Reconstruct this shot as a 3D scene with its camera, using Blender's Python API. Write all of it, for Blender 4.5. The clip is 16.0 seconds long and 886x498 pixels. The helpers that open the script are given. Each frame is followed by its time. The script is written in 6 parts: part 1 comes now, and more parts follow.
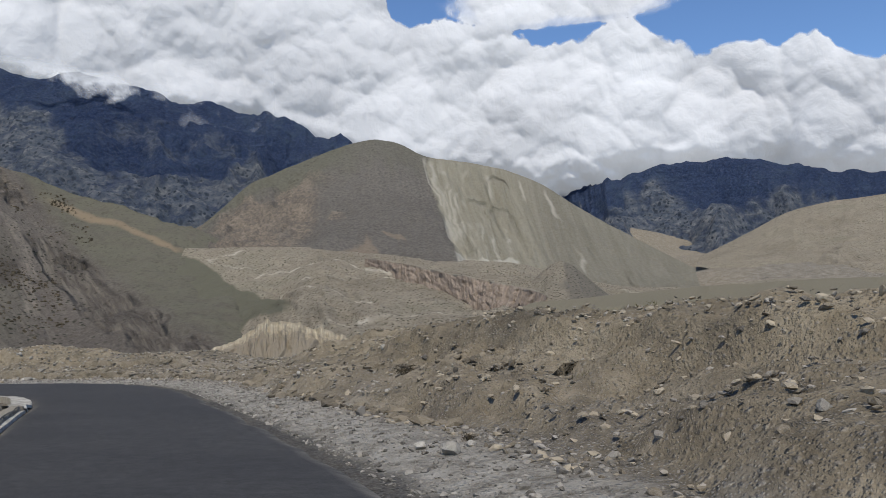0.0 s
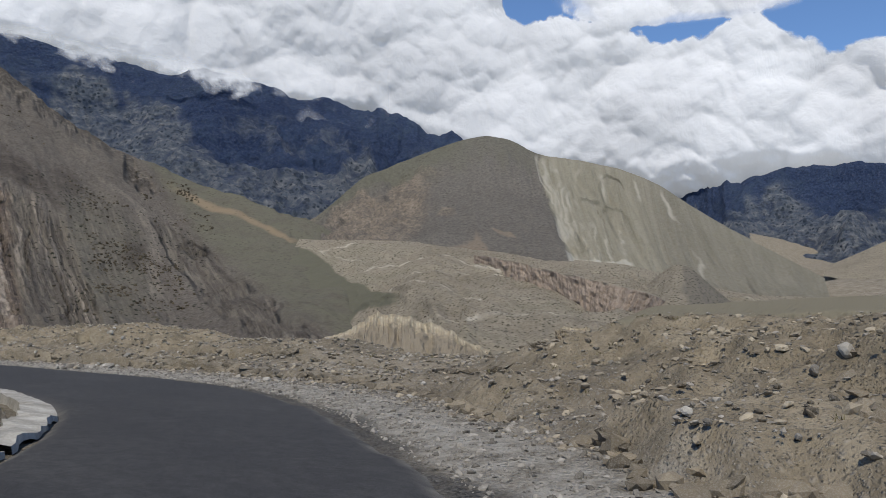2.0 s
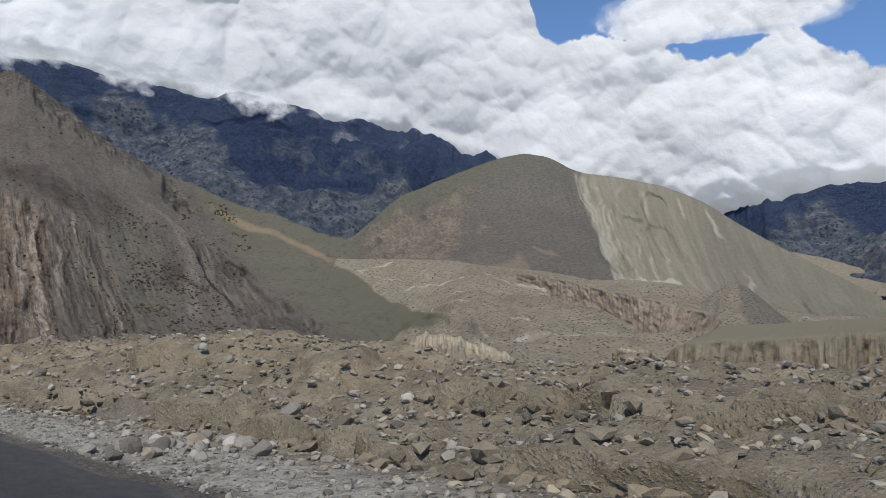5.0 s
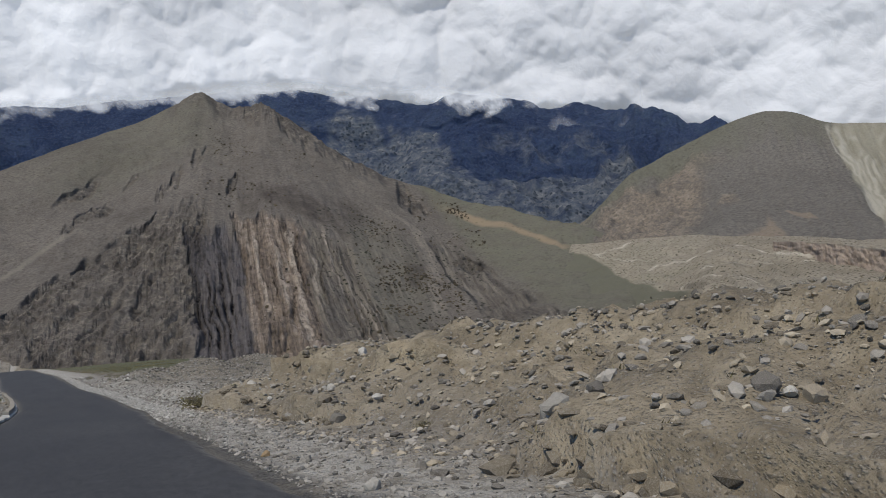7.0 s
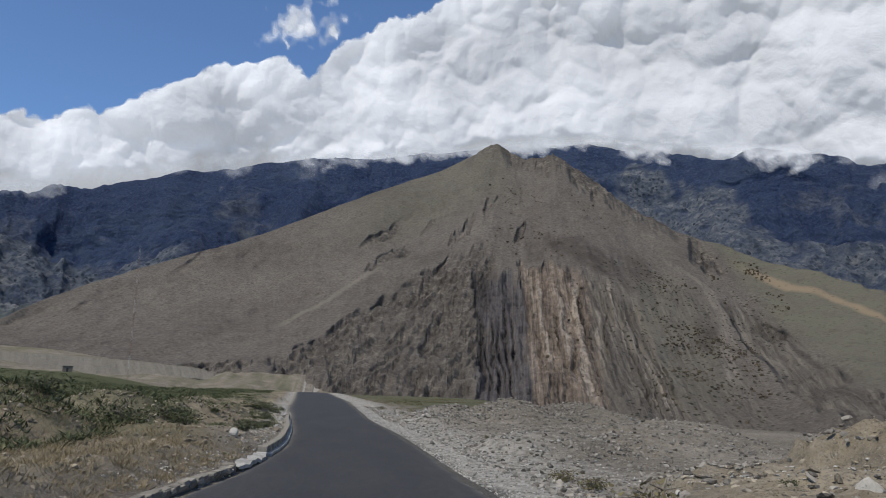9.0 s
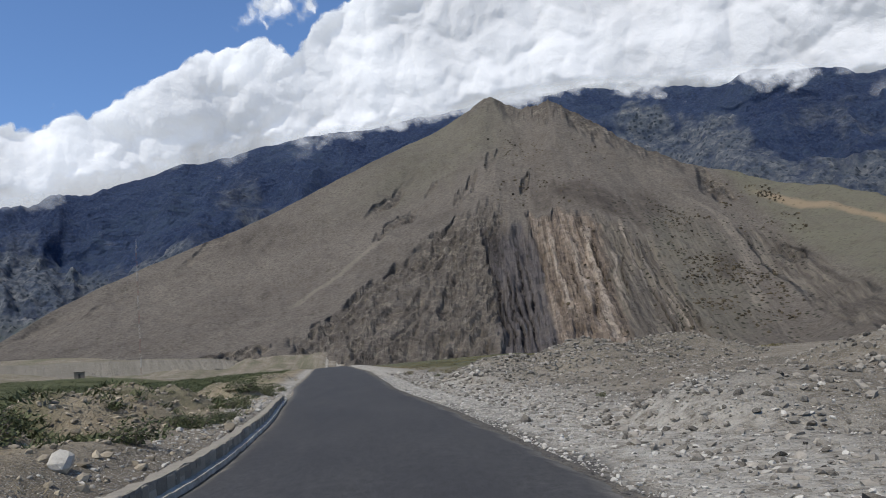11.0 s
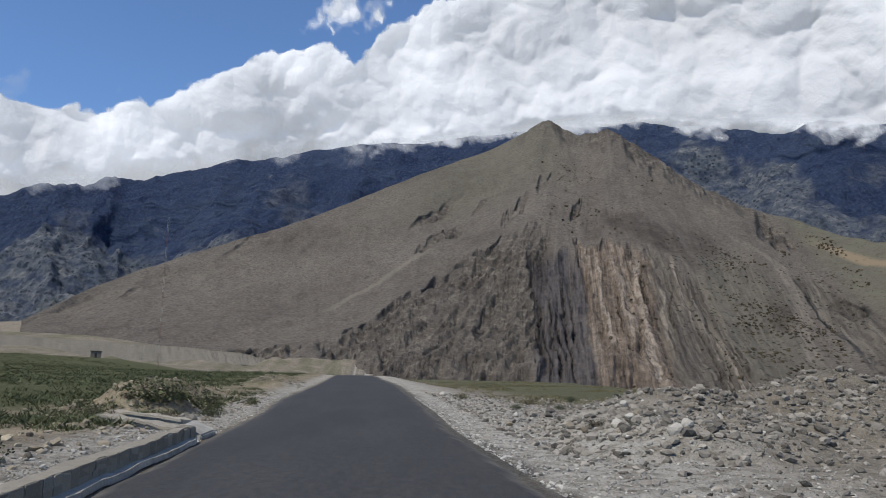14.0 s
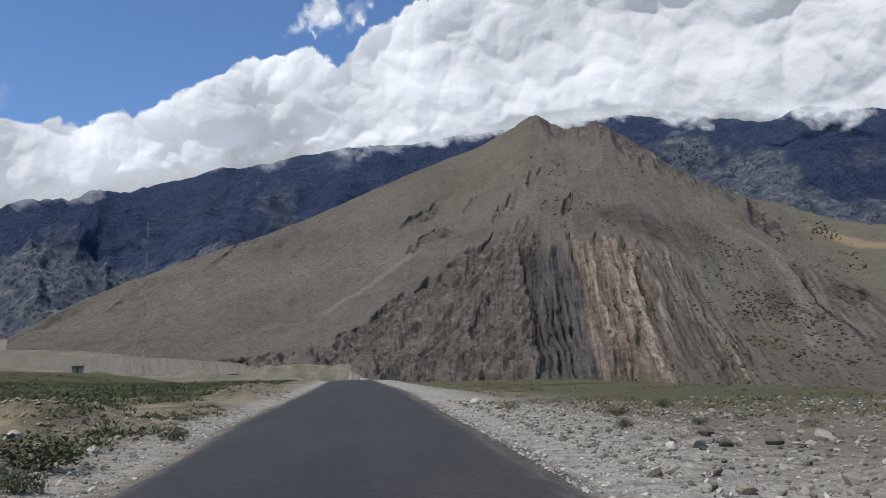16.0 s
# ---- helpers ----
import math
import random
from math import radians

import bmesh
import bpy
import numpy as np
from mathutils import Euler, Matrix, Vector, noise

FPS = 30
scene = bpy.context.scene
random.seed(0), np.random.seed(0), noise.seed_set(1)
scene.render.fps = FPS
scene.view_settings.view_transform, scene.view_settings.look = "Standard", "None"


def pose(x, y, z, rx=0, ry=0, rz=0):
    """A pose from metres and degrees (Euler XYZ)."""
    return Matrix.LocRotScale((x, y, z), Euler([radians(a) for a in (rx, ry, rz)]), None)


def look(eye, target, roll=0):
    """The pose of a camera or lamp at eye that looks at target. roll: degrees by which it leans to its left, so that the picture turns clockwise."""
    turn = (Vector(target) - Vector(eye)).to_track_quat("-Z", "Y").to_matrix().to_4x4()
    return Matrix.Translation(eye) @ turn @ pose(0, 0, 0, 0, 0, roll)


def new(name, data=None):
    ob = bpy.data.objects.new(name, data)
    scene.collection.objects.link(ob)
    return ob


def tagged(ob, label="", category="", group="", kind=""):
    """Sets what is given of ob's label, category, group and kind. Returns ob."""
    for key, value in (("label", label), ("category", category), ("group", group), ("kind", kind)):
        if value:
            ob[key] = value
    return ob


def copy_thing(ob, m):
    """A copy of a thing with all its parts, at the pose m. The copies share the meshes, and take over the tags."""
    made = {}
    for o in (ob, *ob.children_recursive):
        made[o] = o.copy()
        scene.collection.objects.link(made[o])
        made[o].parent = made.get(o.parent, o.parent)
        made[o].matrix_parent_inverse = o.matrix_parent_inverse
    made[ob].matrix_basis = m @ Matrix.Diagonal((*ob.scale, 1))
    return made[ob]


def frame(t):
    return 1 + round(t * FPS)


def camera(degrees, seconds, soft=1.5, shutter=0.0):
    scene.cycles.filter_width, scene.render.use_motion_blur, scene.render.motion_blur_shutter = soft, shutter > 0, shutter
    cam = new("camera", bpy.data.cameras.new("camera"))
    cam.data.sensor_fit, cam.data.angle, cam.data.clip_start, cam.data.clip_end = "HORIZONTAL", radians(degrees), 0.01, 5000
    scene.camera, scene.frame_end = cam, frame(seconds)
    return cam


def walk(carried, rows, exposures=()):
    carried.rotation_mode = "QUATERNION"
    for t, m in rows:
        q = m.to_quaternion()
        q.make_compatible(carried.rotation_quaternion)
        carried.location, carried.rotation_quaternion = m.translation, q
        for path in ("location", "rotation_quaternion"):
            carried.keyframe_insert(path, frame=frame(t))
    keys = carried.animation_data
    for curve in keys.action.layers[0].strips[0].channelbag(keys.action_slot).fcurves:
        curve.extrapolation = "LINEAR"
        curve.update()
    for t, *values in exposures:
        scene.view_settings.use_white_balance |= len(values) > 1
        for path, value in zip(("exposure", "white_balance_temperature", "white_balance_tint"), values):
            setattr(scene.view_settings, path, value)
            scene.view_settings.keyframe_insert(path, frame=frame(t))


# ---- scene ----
cam = camera(59.15, 16.0, soft=0.6)
# seconds, x, y, z, heading, tilt and lean in degrees
PATH = [
    (0.0, -20.85, -72.79, 4.55, -55.10, 3.91, -3.31),
    (0.5, -18.85, -69.77, 4.38, -55.01, 3.24, -2.76),
    (1.0, -16.83, -66.71, 4.20, -50.09, 3.31, -1.50),
    (1.5, -14.78, -63.61, 4.06, -47.73, 3.53, -0.98),
    (2.0, -12.70, -60.46, 3.92, -47.30, 4.09, -0.86),
    (2.5, -10.53, -57.12, 3.78, -47.58, 5.61, -1.08),
    (3.0, -8.61, -53.88, 3.64, -54.03, 5.95, -2.47),
    (3.2, -7.88, -52.53, 3.58, -57.15, 5.63, -2.98),
    (5.3, -3.09, -33.96, 3.08, -42.91, 5.19, -1.06),
    (5.5, -2.76, -31.97, 3.04, -41.93, 4.79, -1.39),
    (6.0, -2.12, -26.87, 2.94, -39.99, 4.48, -2.33),
    (6.5, -1.64, -21.67, 2.84, -35.55, 4.86, -4.23),
    (7.0, -1.41, -16.53, 2.74, -28.34, 5.69, -4.91),
    (7.5, -1.12, -11.18, 2.64, -20.03, 6.63, -5.87),
    (8.0, -0.86, -5.94, 2.52, -12.56, 4.52, -6.74),
    (8.5, -0.63, -0.85, 2.40, -12.95, 7.45, -2.33),
    (9.0, -0.43, 4.03, 2.27, -7.88, 10.26, 1.55),
    (9.2, -0.37, 5.87, 2.20, -6.80, 10.13, 2.01),
    (11.3, 0.52, 23.98, 1.52, -7.33, 7.48, -5.84),
    (11.5, 0.53, 25.59, 1.48, -7.40, 7.68, -3.45),
    (12.0, 0.65, 29.64, 1.43, -7.42, 8.23, 1.04),
    (12.5, 0.69, 33.73, 1.41, -4.47, 7.85, 2.85),
    (13.0, 0.73, 37.67, 1.40, -4.43, 8.12, 3.40),
    (13.5, 0.74, 41.54, 1.40, -4.24, 8.03, 1.39),
    (14.0, 0.71, 45.52, 1.40, -4.23, 9.15, 1.02),
    (14.5, 0.61, 49.29, 1.40, -3.98, 9.12, 0.30),
    (15.0, 0.51, 53.07, 1.40, -3.96, 9.22, -0.17),
    (15.5, 0.37, 56.55, 1.40, -4.04, 9.25, -1.30),
    (16.0, 0.18, 59.78, 1.40, -4.93, 9.22, -1.36),
]
walk(cam, [(t, pose(x, y, z, 0, 0, h) @ pose(0, 0, 0, 90 + p, 0, 0) @ pose(0, 0, 0, 0, 0, l)) for t, x, y, z, h, p, l in PATH],
     [(0.0, -0.06), (3.0, -0.08), (5.3, -0.02), (6.5, 0.04), (7.0, -0.10), (7.5, -0.12), (8.0, 0.10), (8.5, -0.04), (9.2, -0.08), (11.5, 0.14), (12.5, -0.04), (13.0, -0.04), (14.0, 0.05), (16.0, 0.06)])

# ---- world, sun, exposure ----
SUN_EL, SUN_AZ = 56.0, 128.0        # height, and heading of the sun measured anticlockwise from +y
world = bpy.data.worlds.new("sky")
scene.world = world
world.use_nodes = True
wt = world.node_tree
wt.nodes.clear()
w_out = wt.nodes.new("ShaderNodeOutputWorld")
w_bg = wt.nodes.new("ShaderNodeBackground")
w_sky = wt.nodes.new("ShaderNodeTexSky")
w_sky.sky_type = "NISHITA"
w_sky.sun_disc = False
w_sky.sun_elevation = radians(SUN_EL)
w_sky.sun_rotation = radians(-SUN_AZ)
w_sky.altitude = 2900
w_sky.air_density, w_sky.dust_density, w_sky.ozone_density = 1.2, 0.0, 7.5
w_bg.inputs[1].default_value = 0.15
wt.links.new(w_sky.outputs[0], w_bg.inputs[0])
wt.links.new(w_bg.outputs[0], w_out.inputs[0])
sun = new("sun", bpy.data.lights.new("sun", "SUN"))
sun.data.energy, sun.data.angle, sun.data.color = 3.75, radians(0.53), (1.0, 0.93, 0.80)
sx = -math.sin(radians(SUN_AZ)) * math.cos(radians(SUN_EL))
sy = math.cos(radians(SUN_AZ)) * math.cos(radians(SUN_EL))
sun.matrix_world = look((sx * 100, sy * 100, math.sin(radians(SUN_EL)) * 100), (0, 0, 0))
scene.view_settings.exposure = 0.0


# ---- noise on arrays ----
def hash2(ix, iy, seed):
    h = (ix.astype(np.int64) * 374761393 + iy.astype(np.int64) * 668265263 + seed * 974634777) & 0xFFFFFFFF
    h = ((h ^ (h >> 13)) * 1274126177) & 0xFFFFFFFF
    h = ((h ^ (h >> 16)) * 2246822519) & 0xFFFFFFFF
    return ((h ^ (h >> 15)) & 0xFFFFFF) / float(0xFFFFFF)


def vnoise(x, y, seed=0):
    """Smooth noise from -1 to 1."""
    ix, iy = np.floor(x), np.floor(y)
    fx, fy = x - ix, y - iy
    fx, fy = fx * fx * fx * (fx * (fx * 6 - 15) + 10), fy * fy * fy * (fy * (fy * 6 - 15) + 10)
    a, b = hash2(ix, iy, seed), hash2(ix + 1, iy, seed)
    c, d = hash2(ix, iy + 1, seed), hash2(ix + 1, iy + 1, seed)
    return 2 * ((a + (b - a) * fx) * (1 - fy) + (c + (d - c) * fx) * fy) - 1


def fbm(x, y, octaves=5, seed=0, gain=0.5):
    total, amp = 0.0, 1.0
    for k in range(octaves):
        ca, sa = math.cos(k * 0.9), math.sin(k * 0.9)
        total = total + amp * vnoise((x * ca - y * sa) * 2 ** k, (x * sa + y * ca) * 2 ** k, seed + k)
        amp *= gain
    return total


def ridged(x, y, octaves=5, seed=0, gain=0.5):
    """0 in the gullies, about 1 on the ribs."""
    total, amp, norm = 0.0, 1.0, 0.0
    for k in range(octaves):
        total = total + amp * (1 - np.abs(vnoise(x * 2 ** k, y * 2 ** k, seed + k)))
        norm += amp
        amp *= gain
    return total / norm


def step(x, a, b):
    t = np.clip((x - a) / (b - a), 0, 1)
    return t * t * (3 - 2 * t)


def mesh_from(name, verts, faces, material, smooth=True):
    """One mesh from arrays of corners (n, 3) and of quads or triangles (m, 4 or 3)."""
    me = bpy.data.meshes.new(name)
    n, (m, k) = len(verts), faces.shape
    me.vertices.add(n)
    me.vertices.foreach_set("co", np.asarray(verts, np.float32).ravel())
    me.loops.add(m * k)
    me.loops.foreach_set("vertex_index", faces.astype(np.int32).ravel())
    me.polygons.add(m)
    me.polygons.foreach_set("loop_start", np.arange(0, m * k, k, dtype=np.int32))
    me.polygons.foreach_set("use_smooth", np.full(m, smooth))
    me.update(calc_edges=True)
    me.materials.append(material)
    return me


def grid_faces(nu, nv):
    i = np.arange((nu - 1) * (nv - 1))
    a = (i // (nv - 1)) * nv + i % (nv - 1)
    return np.stack([a, a + nv, a + nv + 1, a + 1], 1)


def attribute(me, name, values, kind="FLOAT"):
    a = me.attributes.new(name, kind, "POINT")
    if kind == "FLOAT":
        a.data.foreach_set("value", np.asarray(values, np.float32).ravel())
    elif kind == "FLOAT_VECTOR":
        a.data.foreach_set("vector", np.asarray(values, np.float32).ravel())
    else:
        a.data.foreach_set("color", np.asarray(values, np.float32).ravel())


# ---- materials ----
class Nodes:
    """Short hand for the nodes of one material."""

    def __init__(self, name):
        self.mat = bpy.data.materials.new(name)
        self.mat.use_nodes = True
        self.t = self.mat.node_tree
        self.t.nodes.clear()
        self.out = self.t.nodes.new("ShaderNodeOutputMaterial")

    def add(self, kind, values=(), **props):
        n = self.t.nodes.new(kind)
        for key, v in props.items():
            if key == "operation":
                n.operation = v
            elif key == "data_type":
                n.data_type = v
            elif key == "blend_type":
                n.blend_type = v
            elif key == "attribute_name":
                n.attribute_name = v
            elif key == "noise_dimensions":
                n.noise_dimensions = v
            elif key == "feature":
                n.feature = v
        for i, v in values:
            if isinstance(v, bpy.types.NodeSocket):
                self.t.links.new(v, n.inputs[i])
            else:
                n.inputs[i].default_value = v
        return n

    def coords(self, scale=(1, 1, 1), which="Object", turn=(0, 0, 0)):
        c = self.t.nodes.new("ShaderNodeTexCoord")
        return self.add("ShaderNodeMapping", [(0, c.outputs[which]), (2, turn), (3, scale)]).outputs[0]

    def attr(self, name):
        return self.add("ShaderNodeAttribute", attribute_name=name).outputs

    def noise(self, vec, scale, detail=6.0, rough=0.6, distort=0.0):
        return self.add("ShaderNodeTexNoise", [("Vector", vec), ("Scale", scale), ("Detail", detail), ("Roughness", rough), ("Distortion", distort)]).outputs[0]

    def cells(self, vec, scale, feature="F1", randomness=1.0):
        return self.add("ShaderNodeTexVoronoi", [("Vector", vec), ("Scale", scale), ("Randomness", randomness)], feature=feature).outputs

    def math(self, op, a, b=0.0, c=0.0):
        return self.add("ShaderNodeMath", [(0, a), (1, b), (2, c)], operation=op).outputs[0]

    def ramp(self, fac, stops):
        n = self.add("ShaderNodeValToRGB", [(0, fac)])
        e = n.color_ramp.elements
        while len(e) < len(stops):
            e.new(0.5)
        for el, (p, col) in zip(e, stops):
            el.position = p
            el.color = (*col, 1) if isinstance(col, tuple) else (col, col, col, 1)
        return n.outputs[0]

    def mix(self, fac, a, b, blend="MIX"):
        n = self.add("ShaderNodeMix", data_type="RGBA", blend_type=blend)
        for i, v in ((0, fac), (6, a), (7, b)):
            if isinstance(v, bpy.types.NodeSocket):
                self.t.links.new(v, n.inputs[i])
            elif isinstance(v, tuple):
                n.inputs[i].default_value = (*v, 1)
            else:
                n.inputs[i].default_value = v
        return n.outputs[2]

    def bump(self, height, strength=0.5, distance=0.1, normal=None):
        vals = [("Strength", strength), ("Distance", distance), ("Height", height)]
        if normal is not None:
            vals.append(("Normal", normal))
        return self.add("ShaderNodeBump", vals).outputs[0]

    def done(self, color, rough=0.9, normal=None, metal=0.0, spec=0.25):
        b = self.add("ShaderNodeBsdfPrincipled")
        for key, v in (("Base Color", color), ("Roughness", rough), ("Metallic", metal), ("Specular IOR Level", spec), ("Normal", normal)):
            if isinstance(v, bpy.types.NodeSocket):
                self.t.links.new(v, b.inputs[key])
            elif isinstance(v, tuple):
                b.inputs[key].default_value = (*v, 1)
            elif v is not None:
                b.inputs[key].default_value = v
        self.t.links.new(b.outputs[0], self.out.inputs[0])
        return self.mat


def asphalt_material():
    n = Nodes("asphalt")
    c = n.coords()
    big = n.noise(n.coords((0.5, 0.12, 0.5)), 1.0, 4)
    fine = n.noise(c, 45, 4, 0.7)
    grit = n.cells(c, 90)[0]
    patch = n.noise(n.coords((1.0, 0.35, 1.0)), 9.0, 5, 0.75)
    col = n.mix(n.ramp(big, [(0.36, 0.0), (0.64, 1.0)]), (0.021, 0.021, 0.023), (0.046, 0.045, 0.044))
    col = n.mix(n.ramp(n.noise(c, 5, 5, 0.7), [(0.42, 0.0), (0.62, 0.6)]), col, (0.016, 0.016, 0.018))
    col = n.mix(n.ramp(fine, [(0.40, 0.0), (0.68, 0.7)]), col, (0.078, 0.076, 0.074))
    col = n.mix(n.ramp(patch, [(0.40, 0.45), (0.58, 0.0)]), col, (0.013, 0.013, 0.014))
    dust = n.attr("dust")[2]
    dusty = n.math("MULTIPLY", dust, n.ramp(n.noise(c, 2.2, 6, 0.7), [(0.35, 0.0), (0.7, 1.0)]))
    col = n.mix(dusty, col, (0.20, 0.185, 0.16))
    return n.done(col, 0.82, n.bump(n.math("ADD", fine, grit), 0.35, 0.01), spec=0.35)


def ground_material():
    """Tan soil, grey gravel and green scrub, mixed by the zones stored on the ground."""
    n = Nodes("soil_and_gravel")
    c = n.coords()
    zone = n.attr("zone")
    sep = n.add("ShaderNodeSeparateColor", [(0, zone[0])]).outputs
    n1, n2, n3 = n.noise(c, 0.35, 6, 0.65), n.noise(c, 2.4, 8, 0.7), n.noise(c, 14, 5, 0.7)
    patch = n.noise(c, 0.09, 5, 0.6)
    peb = n.cells(c, 10.0)
    peb2 = n.cells(c, 27.0)
    soil = n.ramp(n.math("ADD", n.math("MULTIPLY", n1, 0.6), n.math("MULTIPLY", n2, 0.4)), [(0.34, (0.098, 0.079, 0.052)), (0.47, (0.220, 0.181, 0.123)), (0.60, (0.340, 0.287, 0.202))])
    grey = n.ramp(n.math("ADD", n.math("MULTIPLY", patch, 0.5), n.math("MULTIPLY", n2, 0.5)), [(0.36, (0.080, 0.068, 0.051)), (0.5, (0.170, 0.146, 0.110)), (0.64, (0.285, 0.250, 0.196))])
    stone = n.mix(peb[1], (0.040, 0.036, 0.031), (0.50, 0.475, 0.43))
    grey = n.mix(n.ramp(peb[0], [(0.25, 0.35), (0.45, 0.0)]), grey, stone)
    grey = n.mix(n.ramp(peb2[0], [(0.25, 0.7), (0.45, 0.0)]), grey, n.mix(peb2[1], (0.035, 0.031, 0.027), (0.50, 0.475, 0.43)))
    soil = n.mix(n.ramp(peb[0], [(0.18, 0.25), (0.32, 0.0)]), soil, stone)
    soil = n.mix(n.ramp(peb2[0], [(0.22, 0.6), (0.4, 0.0)]), soil, n.mix(peb2[1], (0.07, 0.056, 0.038), (0.33, 0.28, 0.19)))
    tan = n.math("MULTIPLY", sep[1], n.ramp(n.math("ADD", n1, n.math("MULTIPLY", n2, 0.25)), [(0.38, 0.35), (0.62, 1.0)]))
    col = n.mix(tan, grey, soil)
    white = n.math("MULTIPLY", sep[2], n.ramp(n.math("ADD", n2, n.math("MULTIPLY", n3, 0.3)), [(0.48, 0.0), (0.72, 1.0)]))
    col = n.mix(white, col, (0.40, 0.378, 0.33))
    leaf = n.mix(n.ramp(n.math("ADD", n.math("MULTIPLY", n2, 0.6), n.math("MULTIPLY", n3, 0.4)), [(0.38, 0.0), (0.62, 1.0)]), (0.030, 0.038, 0.016), (0.120, 0.122, 0.060))
    green = n.math("MULTIPLY", sep[0], n.ramp(n.math("ADD", n1, n.math("MULTIPLY", n2, 0.5)), [(0.42, 0.0), (0.66, 1.0)]))
    col = n.mix(green, col, leaf)
    col = n.mix(n.math("MULTIPLY", zone[3], n.ramp(n2, [(0.36, 0.55), (0.55, 0.95)])), col, n.mix(peb2[1], (0.028, 0.027, 0.026), (0.135, 0.128, 0.118)))
    dome1, dome2 = n.ramp(peb[0], [(0.0, 0.6), (0.42, 0.0)]), n.ramp(peb2[0], [(0.0, 0.35), (0.42, 0.0)])
    h = n.math("ADD", n.math("MULTIPLY", n2, 0.5), n.math("ADD", n.math("MULTIPLY", n3, 0.8), n.math("ADD", dome1, dome2)))
    return n.done(col, 0.95, n.bump(h, 1.0, 0.07), spec=0.12)


def earth(n, c, size, low, high):
    """Two earth colours in large patches with a finer grain; also the middle and the fine noise."""
    k = 1.0 / size
    big, mid, fine = n.noise(c, k, 6, 0.6, 0.4), n.noise(c, k * 6, 7, 0.65), n.noise(c, k * 45, 6, 0.72)
    col = n.mix(n.ramp(n.math("ADD", n.math("MULTIPLY", big, 0.7), n.math("MULTIPLY", mid, 0.3)), [(0.38, 0.0), (0.62, 1.0)]), low, high)
    col = n.mix(n.ramp(fine, [(0.36, 0.65), (0.52, 0.0)]), col, n.mix(0.6, col, (0.035, 0.032, 0.028)))
    col = n.mix(n.ramp(fine, [(0.52, 0.0), (0.68, 0.5)]), col, n.mix(0.4, col, (0.30, 0.27, 0.23)))
    return col, big, mid, fine


def bushes(n, c, col, scale, where, colour=(0.030, 0.034, 0.022)):
    """Dots of scrub, far off."""
    dot = n.cells(c, scale)
    return n.mix(n.math("MULTIPLY", where, n.ramp(dot[0], [(0.20, 1.0), (0.36, 0.0)])), col, colour)


